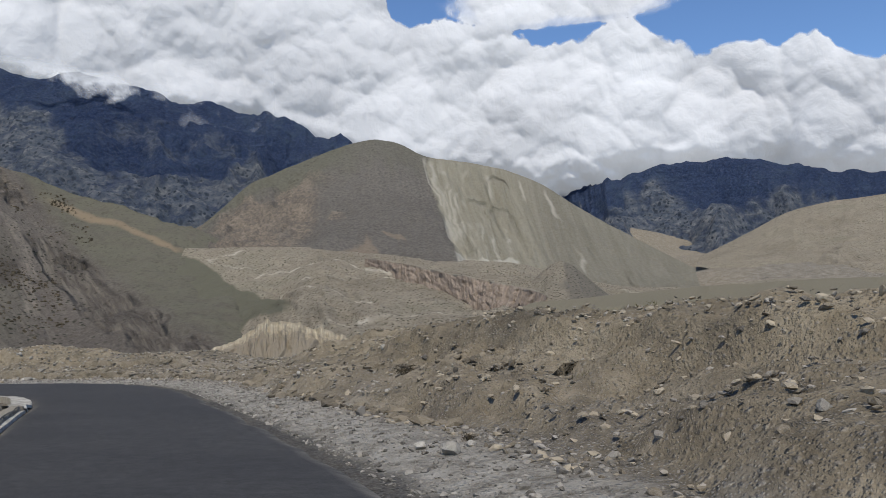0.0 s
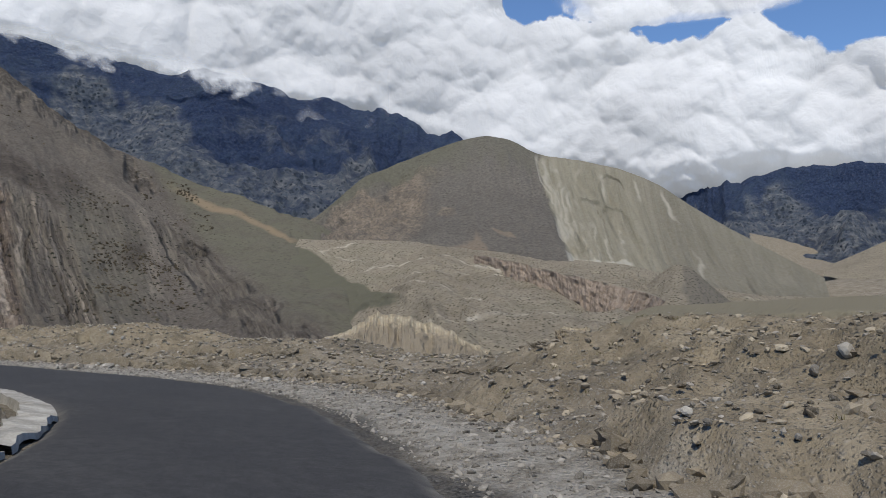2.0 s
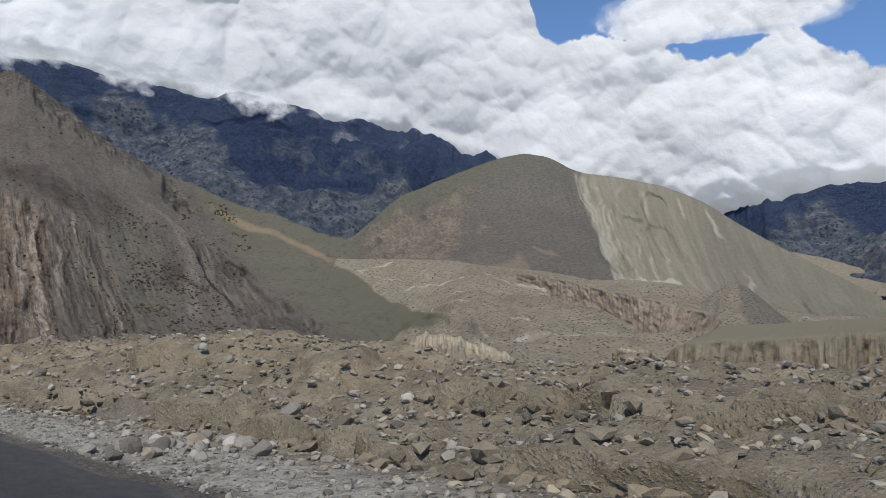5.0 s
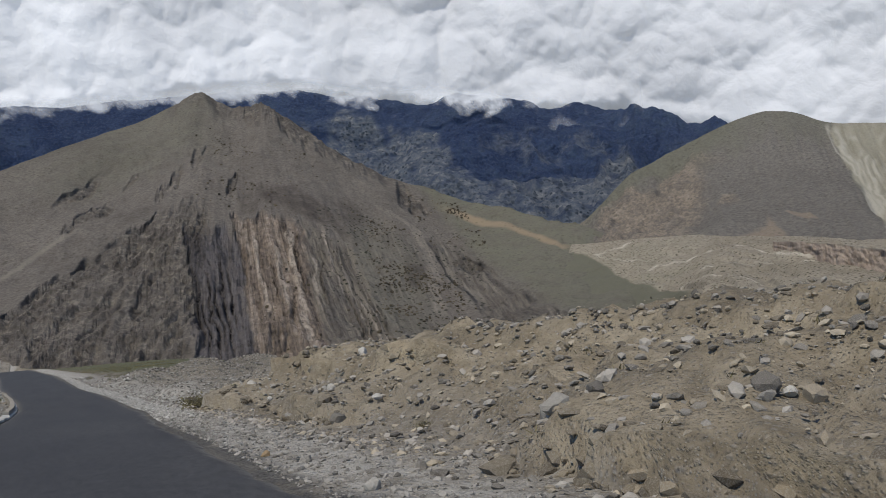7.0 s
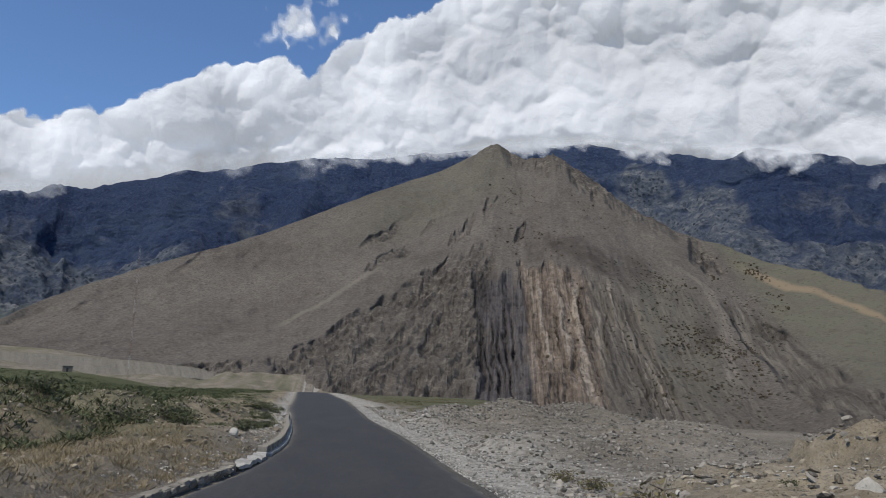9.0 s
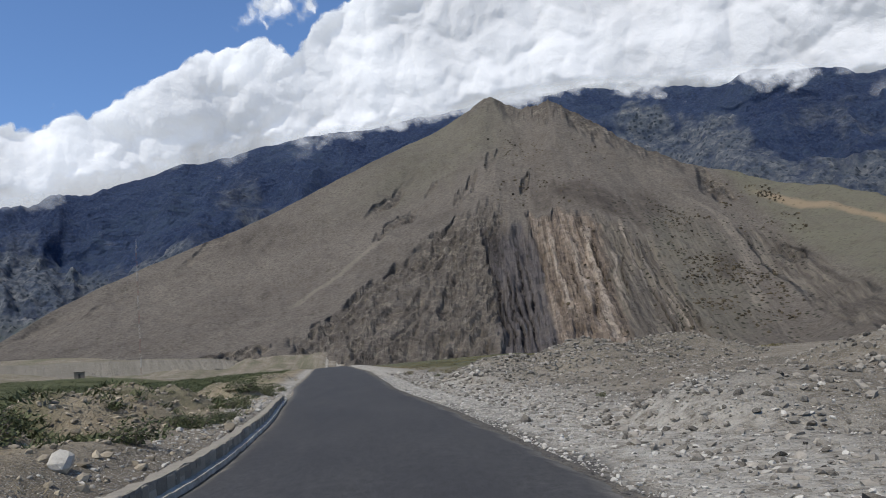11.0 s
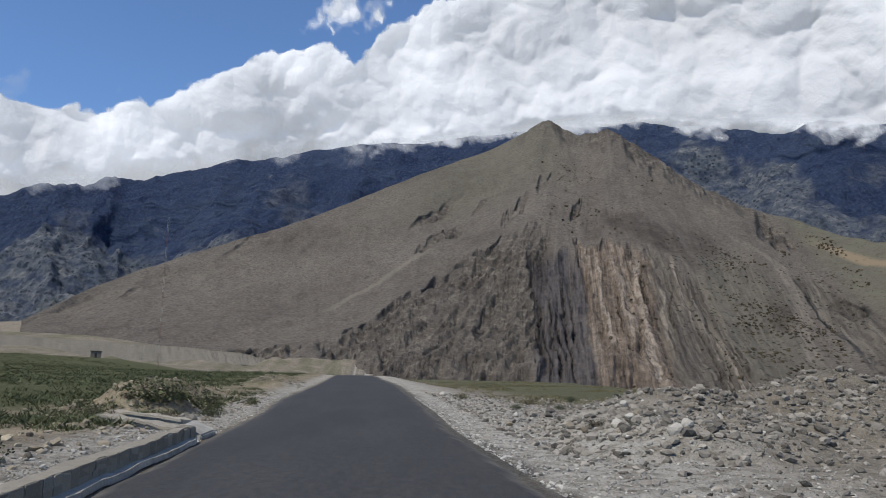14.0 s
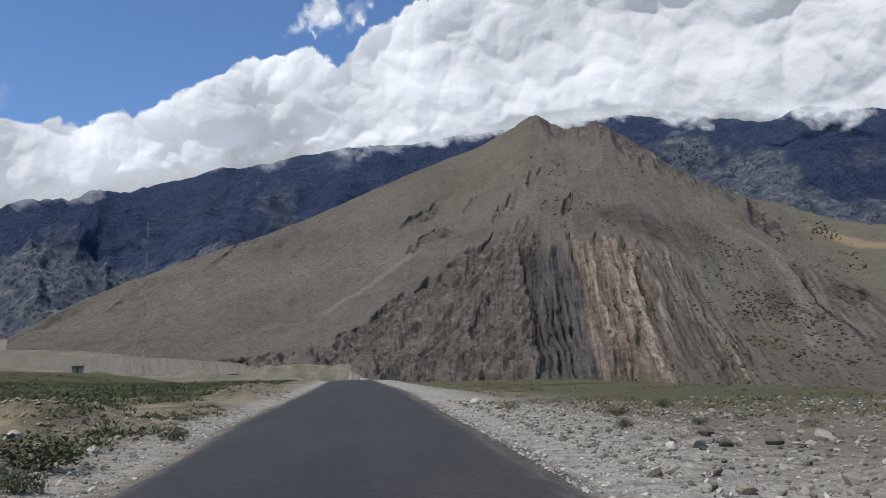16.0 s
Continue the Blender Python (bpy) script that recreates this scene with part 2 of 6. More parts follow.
def hill_material():
    """Brown scree with crags, upright beds of pink and slate rock, green slopes and a strip of ochre."""
    n = Nodes("brown_scree")
    c = n.coords()
    col, big, mid, fine = earth(n, c, 170, (0.106, 0.092, 0.078), (0.152, 0.133, 0.112))
    sl = n.attr("bed")[1]

    def bands(fu, fv, detail=5, d=0.25):
        return n.noise(n.add("ShaderNodeMapping", [(0, sl), (3, (fu, fv, 1))]).outputs[0], 1.0, detail, 0.62, d)

    s1, s2 = bands(5.5, 4.5, 5, 0.5), bands(17, 9, 5, 0.4)
    blocky, chips = n.noise(n.coords((1, 1, 1.5), turn=(0.5, 0.3, 0.2)), 0.030, 7, 0.68, 0.5), n.noise(c, 0.13, 5, 0.68)
    film = n.math("MULTIPLY", n.attr("green")[2], n.ramp(mid, [(0.30, 0.45), (0.62, 1.0)]))
    col = n.mix(film, col, n.mix(mid, (0.112, 0.108, 0.078), (0.146, 0.138, 0.100)))
    rough = n.noise(c, 0.055, 6, 0.7, 0.3)
    col = n.mix(n.ramp(rough, [(0.54, 0.0), (0.66, 0.5)]), col, n.mix(0.5, col, (0.045, 0.038, 0.032)))
    col = n.mix(n.attr("ochre")[2], col, (0.235, 0.182, 0.122))
    col = n.mix(n.math("MULTIPLY", n.attr("track")[2], 0.6), col, (0.20, 0.176, 0.142))
    crag = n.math("MULTIPLY", n.attr("crag")[2], n.ramp(n.math("ADD", n.math("MULTIPLY", blocky, 0.6), n.math("MULTIPLY", chips, 0.4)), [(0.34, 0.35), (0.52, 1.0)]))
    col = n.mix(crag, col, n.ramp(n.math("ADD", n.math("MULTIPLY", blocky, 0.45), n.math("MULTIPLY", chips, 0.55)), [(0.38, (0.031, 0.028, 0.026)), (0.45, (0.094, 0.082, 0.071)), (0.53, (0.145, 0.127, 0.107)), (0.62, (0.243, 0.212, 0.177))]))
    strata = n.math("MULTIPLY", n.attr("strata")[2], n.ramp(s1, [(0.36, 0.4), (0.55, 0.95)]))
    col = n.mix(strata, col, n.ramp(n.math("ADD", n.math("MULTIPLY", s1, 0.4), n.math("MULTIPLY", s2, 0.6)), [(0.38, (0.050, 0.043, 0.038)), (0.48, (0.123, 0.107, 0.089)), (0.62, (0.221, 0.193, 0.155))]))
    slate = n.math("MULTIPLY", n.attr("slate")[2], 0.92)
    col = n.mix(slate, col, n.ramp(n.math("ADD", n.math("MULTIPLY", s1, 0.45), n.math("ADD", n.math("MULTIPLY", s2, 0.35), n.math("MULTIPLY", chips, 0.2))), [(0.38, (0.040, 0.037, 0.039)), (0.48, (0.099, 0.089, 0.088)), (0.60, (0.166, 0.149, 0.142))]))
    pink = n.ramp(n.math("ADD", n.math("MULTIPLY", s1, 0.40), n.math("ADD", n.math("MULTIPLY", s2, 0.30), n.math("MULTIPLY", chips, 0.30))), [(0.38, (0.044, 0.037, 0.032)), (0.45, (0.138, 0.109, 0.087)), (0.52, (0.215, 0.171, 0.134)), (0.60, (0.364, 0.296, 0.234))])
    col = n.mix(n.math("MULTIPLY", n.attr("pink")[2], 0.95), col, pink)
    pale = n.math("MULTIPLY", n.attr("pale")[2], n.ramp(n.math("ADD", n.math("MULTIPLY", s2, 0.5), n.math("MULTIPLY", chips, 0.5)), [(0.40, 0.05), (0.56, 1.0)]))
    col = n.mix(pale, col, (0.43, 0.365, 0.295))
    # gashes near black: crevice shade put into the colour, besides the dips in relief
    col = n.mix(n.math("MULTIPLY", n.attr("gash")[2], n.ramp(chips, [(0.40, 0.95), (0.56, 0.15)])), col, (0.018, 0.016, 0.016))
    # broad soft patches mixed towards dark brown
    stain = n.math("MULTIPLY", n.attr("stain")[2], n.ramp(rough, [(0.36, 0.5), (0.56, 1.0)]))
    col = n.mix(stain, col, (0.060, 0.050, 0.043))
    where = n.math("MULTIPLY", n.attr("scrub")[2], n.ramp(mid, [(0.40, 0.0), (0.58, 1.0)]))
    col = bushes(n, c, col, 0.14, where, (0.026, 0.028, 0.018))
    h = n.math("ADD", n.math("MULTIPLY", mid, 0.7), n.math("MULTIPLY", fine, 0.3))
    rockiness = n.math("ADD", n.math("ADD", n.attr("crag")[2], n.attr("strata")[2]), n.math("ADD", n.attr("pink")[2], n.attr("slate")[2]))
    h = n.math("ADD", h, n.math("MULTIPLY", n.math("ADD", n.math("MULTIPLY", s2, 0.7), n.math("ADD", blocky, chips)), rockiness))
    return n.done(col, 0.95, n.bump(h, 1.0, 7.0), spec=0.1)


def dome_material():
    """Dark scree on one side, a pale flank with washed-out rills on the other, reddish outcrops at the foot."""
    n = Nodes("grey_scree")
    c = n.coords()
    col, big, mid, fine = earth(n, c, 220, (0.118, 0.107, 0.093), (0.155, 0.140, 0.121))
    sl = n.attr("slope")[1]
    rill = n.noise(n.add("ShaderNodeMapping", [(0, sl), (3, (5.0, 1.4, 1))]).outputs[0], 1.0, 6, 0.65, 0.9)
    col = n.mix(n.math("MULTIPLY", n.attr("green")[2], 0.55), col, n.mix(fine, (0.092, 0.092, 0.062), (0.15, 0.147, 0.102)))
    pale = n.mix(n.ramp(n.math("ADD", n.math("MULTIPLY", rill, 0.6), n.math("MULTIPLY", fine, 0.4)), [(0.40, 0.0), (0.60, 1.0)]), (0.205, 0.187, 0.138), (0.275, 0.253, 0.195))
    col = n.mix(n.attr("pale")[2], col, pale)
    red = n.math("MULTIPLY", n.attr("red")[2], n.ramp(n.math("ADD", n.math("MULTIPLY", mid, 0.6), n.math("MULTIPLY", fine, 0.4)), [(0.38, 0.1), (0.54, 1.0)]))
    col = n.mix(red, col, n.ramp(n.math("ADD", n.math("MULTIPLY", mid, 0.4), n.math("MULTIPLY", fine, 0.6)), [(0.38, (0.110, 0.090, 0.070)), (0.50, (0.170, 0.140, 0.109)), (0.62, (0.255, 0.212, 0.167))]))
    col = n.mix(n.attr("cone")[2], col, n.mix(fine, (0.20, 0.152, 0.108), (0.28, 0.222, 0.165)))
    col = n.mix(n.attr("wash")[2], col, (0.42, 0.392, 0.325))
    col = n.mix(n.math("MULTIPLY", n.attr("scarp")[2], n.ramp(mid, [(0.4, 0.35), (0.6, 0.95)])), col, (0.085, 0.076, 0.056))
    col = bushes(n, c, col, 0.12, n.math("MULTIPLY", n.ramp(mid, [(0.48, 0.0), (0.60, 0.4)]), n.math("SUBTRACT", 1.0, n.attr("pale")[2])))
    h = n.math("ADD", n.math("MULTIPLY", mid, 0.8), n.math("ADD", n.math("MULTIPLY", fine, 0.5), n.math("MULTIPLY", rill, n.attr("pale")[2])))
    return n.done(col, 0.95, n.bump(h, 0.8, 8.0), spec=0.1)


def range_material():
    """Heights painted dark blue for cloud shade and haze, over paler broken ledges."""
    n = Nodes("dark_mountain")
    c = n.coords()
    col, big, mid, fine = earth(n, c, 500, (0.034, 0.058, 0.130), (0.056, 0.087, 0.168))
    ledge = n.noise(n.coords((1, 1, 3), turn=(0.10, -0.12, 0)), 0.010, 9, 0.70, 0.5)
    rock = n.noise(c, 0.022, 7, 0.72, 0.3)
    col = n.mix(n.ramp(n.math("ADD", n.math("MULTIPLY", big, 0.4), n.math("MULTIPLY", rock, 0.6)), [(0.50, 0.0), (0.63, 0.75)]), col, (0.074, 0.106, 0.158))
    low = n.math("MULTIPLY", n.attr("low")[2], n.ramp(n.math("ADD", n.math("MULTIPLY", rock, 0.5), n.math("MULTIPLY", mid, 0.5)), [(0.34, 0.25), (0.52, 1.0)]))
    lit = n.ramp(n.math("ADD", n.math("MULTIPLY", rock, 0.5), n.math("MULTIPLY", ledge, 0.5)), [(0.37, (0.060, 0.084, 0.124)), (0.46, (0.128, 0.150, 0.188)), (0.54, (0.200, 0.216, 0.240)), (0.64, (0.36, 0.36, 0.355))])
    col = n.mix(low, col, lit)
    dots = n.math("MULTIPLY", n.attr("low")[2], n.ramp(mid, [(0.38, 0.2), (0.56, 1.0)]))
    col = bushes(n, c, col, 0.050, dots, (0.048, 0.064, 0.086))
    col = bushes(n, n.coords((1, 1, 1), turn=(0.4, 0.2, 0.7)), col, 0.034, n.math("MULTIPLY", dots, 0.8), (0.048, 0.064, 0.086))
    col = n.mix(n.attr("field")[2], col, n.ramp(rock, [(0.46, (0.16, 0.155, 0.135)), (0.54, (0.075, 0.105, 0.065))]))
    h = n.math("ADD", n.math("MULTIPLY", mid, 1.0), n.math("ADD", n.math("MULTIPLY", fine, 0.35), n.math("ADD", n.math("MULTIPLY", rock, 1.2), n.math("MULTIPLY", ledge, 0.6))))
    return n.done(col, 0.95, n.bump(h, 1.0, 45.0), spec=0.1)


def valley_material():
    """Grey-brown slopes of the side valley with a thin scatter of scrub and worn pale tracks."""
    n = Nodes("valley_slope")
    c = n.coords()
    col, big, mid, fine = earth(n, c, 110, (0.250, 0.215, 0.160), (0.350, 0.305, 0.232))
    rough = n.noise(c, 0.10, 6, 0.7, 0.4)
    col = n.mix(n.ramp(rough, [(0.40, 0.45), (0.52, 0.0)]), col, (0.185, 0.162, 0.124))
    col = n.mix(n.attr("path")[2], col, (0.50, 0.45, 0.365))
    col = n.mix(n.ramp(big, [(0.52, 0.0), (0.68, 0.4)]), col, (0.130, 0.124, 0.082))
    col = n.mix(n.attr("turf")[2], col, n.mix(mid, (0.112, 0.108, 0.078), (0.146, 0.138, 0.100)))
    col = n.mix(n.attr("dark")[2], col, n.mix(fine, (0.110, 0.100, 0.086), (0.15, 0.136, 0.116)))
    col = bushes(n, c, col, 0.26, n.math("MULTIPLY", n.ramp(mid, [(0.38, 0.1), (0.52, 1.0)]), n.math("SUBTRACT", 1.0, n.attr("turf")[2])), (0.060, 0.056, 0.036))
    h = n.math("ADD", n.math("MULTIPLY", mid, 1.0), n.math("ADD", n.math("MULTIPLY", fine, 0.5), n.math("MULTIPLY", rough, 0.5)))
    return n.done(col, 0.95, n.bump(h, 0.9, 5.0), spec=0.1)


def cliff_material(name, dark, light, cap, below=None):
    """Fluted earth cliffs."""
    n = Nodes(name)
    c = n.coords()
    sl = n.attr("slope")[1]
    f = n.noise(n.add("ShaderNodeMapping", [(0, sl), (3, (9, 0.6, 1))]).outputs[0], 1.0, 5, 0.6, 0.2)
    g = n.noise(c, 0.25, 6, 0.7)
    col = n.mix(n.ramp(n.math("ADD", n.math("MULTIPLY", f, 0.6), n.math("MULTIPLY", g, 0.4)), [(0.38, 0.0), (0.60, 1.0)]), dark, light)
    if below:
        down = n.add("ShaderNodeSeparateXYZ", [(0, sl)]).outputs[1]
        col = n.mix(n.ramp(n.math("ADD", down, n.math("MULTIPLY", g, 1.2)), [(0.66, 0.0), (0.98, 0.95)]), col, below)
    col = n.mix(n.attr("cap")[2], col, cap)
    return n.done(col, 0.95, n.bump(n.math("ADD", f, g), 0.8, 3.0), spec=0.1)


def cloud_material():
    """Cumulus: white, glowing by emission for scattered light, thinning to mist at the edges."""
    n = Nodes("cloud")
    c = n.coords()
    d, soft = n.attr("cover")[2], n.attr("soft")[2]
    f1, f2 = n.noise(c, 0.016, 6, 0.54, 0.3), n.noise(c, 0.0045, 6, 0.6, 0.4)
    edge = n.math("ADD", d, n.math("MULTIPLY", n.math("SUBTRACT", f1, 0.5), 0.55))
    hard = n.add("ShaderNodeMapRange", [(0, edge), (1, 0.40), (2, 0.56)]).outputs[0]
    misty = n.add("ShaderNodeMapRange", [(0, n.math("ADD", edge, n.math("MULTIPLY", n.math("SUBTRACT", f2, 0.5), 1.6))), (1, 0.0), (2, 1.1)]).outputs[0]
    alpha = n.mix(soft, hard, misty)
    relief = n.bump(n.math("ADD", f1, n.math("MULTIPLY", f2, 2.0)), 0.22, 45.0)
    diff = n.add("ShaderNodeBsdfDiffuse", [(0, (0.40, 0.40, 0.41, 1)), (2, relief)])
    glow = n.math("MULTIPLY", n.math("SUBTRACT", 1.0, n.math("MULTIPLY", n.attr("under")[2], 0.75)), n.math("MULTIPLY", n.attr("puff")[2], 0.28))
    added_glow = n.add("ShaderNodeEmission", [(0, (0.90, 0.94, 1.0, 1)), (1, n.math("ADD", 0.22, glow))])
    body = n.add("ShaderNodeAddShader", [(0, diff.outputs[0]), (1, added_glow.outputs[0])])
    clear = n.add("ShaderNodeBsdfTransparent")
    m = n.add("ShaderNodeMixShader", [(0, alpha), (1, clear.outputs[0]), (2, body.outputs[0])])
    n.t.links.new(m.outputs[0], n.out.inputs[0])
    return n.mat


M_ASPHALT = asphalt_material()
M_GROUND = ground_material()
M_HILL, M_DOME, M_RANGE, M_VALLEY, M_CLOUD = hill_material(), dome_material(), range_material(), valley_material(), cloud_material()
M_RED_CLIFF = cliff_material("red_earth_cliff", (0.175, 0.138, 0.108), (0.32, 0.258, 0.203), (0.27, 0.238, 0.188))
M_TAN_CLIFF = cliff_material("tan_earth_cliff", (0.125, 0.104, 0.076), (0.27, 0.230, 0.166), (0.205, 0.183, 0.130))
M_SCARP = cliff_material("beige_scarp", (0.165, 0.15, 0.122), (0.215, 0.196, 0.16), (0.18, 0.165, 0.125))
M_PALE_CLIFF = cliff_material("cream_badland", (0.30, 0.245, 0.165), (0.62, 0.545, 0.40), (0.36, 0.31, 0.225), (0.25, 0.212, 0.158))


# ---- the lie of the land ----
# the road's two edges and its height, along y
EDGE_Y = np.array([-150, -95, -72, -68.5, -64, -59.8, -55, -51.9, -48.3, -43.7, -36.5, -25.4, -16.5, -8.5, 0, 6.4, 13.7, 20, 34, 46, 56, 66, 77, 102, 120, 190, 260, 420])
EDGE_R = np.array([-65.5, -32, -17.9, -15.5, -12.5, -9.9, -7.0, -5.15, -3.2, -1.5, -0.2, 0.5, 0.88, 1.1, 1.55, 1.75, 2.35, 3.0, 3.3, 3.25, 2.9, 2.6, 2.75, 2.35, 2.2, -1.0, -5, -14])
LEFT_Y = np.array([-150, -95, -72, -64, -54.8, -52.2, -46.5, -44.2, -36, -25, -8.5, 4, 12, 18.6, 27, 36, 44, 50, 55, 62, 68, 76, 84, 102, 120, 190, 260, 420])
EDGE_L = np.array([-71.5, -38, -23.5, -18.2, -12.4, -11.0, -7.2, -6.3, -4.8, -4.0, -3.5, -3.35, -3.4, -3.2, -2.5, -2.05, -2.2, -2.4, -2.75, -3.05, -3.3, -3.75, -4.4, -4.9, -5.4, -7.8, -11.5, -20.5])
PROF_Y = np.array([-150, -72.8, -66.7, -57, -52.5, -34, -27, -16.5, -6, 4, 14, 24, 30, 36, 75, 120, 190, 230, 420])
PROF_Z = np.array([6.2, 3.15, 2.8, 2.38, 2.18, 1.68, 1.54, 1.34, 1.12, 0.87, 0.5, 0.13, 0.03, 0.0, 0.0, 0.35, 1.06, 0.6, -5])


def eased(x, xs, ys, width=3.0):
    """Values of a broken line, with its corners rounded."""
    return sum(np.interp(x + d * width, xs, ys) * w for d, w in ((-1, 0.15), (-0.5, 0.2), (0, 0.3), (0.5, 0.2), (1, 0.15)))


def edge_right(y):
    return eased(y, EDGE_Y, EDGE_R)


def edge_left(y):
    return eased(y, LEFT_Y, EDGE_L)


def road_z(y):
    return eased(y, PROF_Y, PROF_Z, 5.0)


BANK_Y = np.array([-95, -75, -66, -62, -58, -52, -50, -48, -45, -40, -33, -27, -19, -12, -6, 0, 4, 10, 16, 18.5, 21, 30, 400])
BANK_Z = np.array([5.2, 4.1, 3.95, 4.05, 3.35, 3.25, 3.05, 2.65, 2.35, 2.2, 2.35, 2.3, 2.8, 2.75, 2.75, 2.45, 2.3, 2.3, 2.3, 1.0, 0.4, 0.02, 0.0])
RIM_Y = np.array([-150, -30, 10, 25, 60, 97, 118, 151, 254, 400])
RIM_Q = np.array([15, 16, 19, 30, 30, 26, 28, 31, 45, 60])
# the valley floor: places and heights
VALLEY = np.array([(-354, 832, 32), (-75, 756, 12), (88, 643, -14), (305, 611, -29), (433, 558, 0), (577, 607, 22), (721, 813, 90), (741, 724, 91),
                   (835, 555, 71), (916, 422, 49), (878, 288, -10), (1050, 245, 6), (469, 410, -13), (2300, 590, 97), (1563, 245, 38), (1491, -21, 11),
                   (150, 150, -45), (250, 300, -45), (300, 100, -45), (500, 200, -35), (150, 400, -50), (620, 100, -22), (120, -100, -45), (400, -250, -40),
                   (60, 300, -30), (-120, 390, 4), (-300, 600, 12), (-800, 1790, 90), (90, 1850, 120), (1000, 1500, 170), (2900, 1500, 300)], float)


def valley_z(x, y):
    num, den = 0.0, 0.0
    for px, py, pz in VALLEY:
        w = 1.0 / ((x - px) ** 2 + (y - py) ** 2 + 900.0) ** 1.6
        num, den = num + w * pz, den + w
    r = np.hypot(x, y)
    z = num / den - 40 * step(r, 250, 400) * (1 - step(r, 1150, 1500)) * step(x, 50, 250)
    z = z + (ridged(x / 60, y / 60, 5, 71) - 0.6) * np.clip((r - 120) / 300, 0, 1) * 14 + fbm(x / 14, y / 14, 4, 5) * np.clip((r - 120) / 300, 0, 1) * 1.2
    return z


# heaps of earth and gravel: x, y, radius, height
HEAPS = [(9.0, 36.0, 3.6, 0.8), (13.5, 38.5, 4.5, 1.0), (18.0, 44.0, 4.5, 0.9), (9.3, 66.5, 4.4, 0.95), (14.5, 67.5, 5.6, 1.1), (20.5, 70.0, 6.0, 1.0), (7.2, 61.5, 2.8, 0.5),
         (-6.8, 44.0, 2.6, 1.0), (-8.2, 49.0, 3.0, 1.15), (-7.0, 53.5, 2.0, 0.7), (-9.5, 39.0, 3.4, 1.0), (-11.5, 30.0, 4.0, 1.1), (-7.5, 72.0, 2.2, 0.7), (-9.0, 83.0, 3.0, 0.8),
         (-8.0, 110.0, 2.6, 0.32), (-9.5, 122.0, 3.0, 0.36), (-11.5, 136.0, 3.0, 0.32)]


def ledge_lines(x, y, q, n1):
    """How far each point lies behind the two broken lines of earth ledges along the bank, and how strong they are there."""
    w = 0.35 * fbm(x / 0.9, y / 0.9, 3, 24)
    s1 = step(fbm(x / 6.0, y / 6.0, 2, 25), -0.55, -0.1)
    s2 = step(fbm(x / 5.0, y / 5.0, 2, 26), -0.25, 0.15)
    return (q - 2.75 + 0.55 * n1 + w, s1), (q - 5.4 + 0.8 * n1 + w, s2)


def between_y(y, a, b):
    return step(y, a - 0.8, a + 0.8) * (1 - step(y, b - 0.8, b + 0.8))


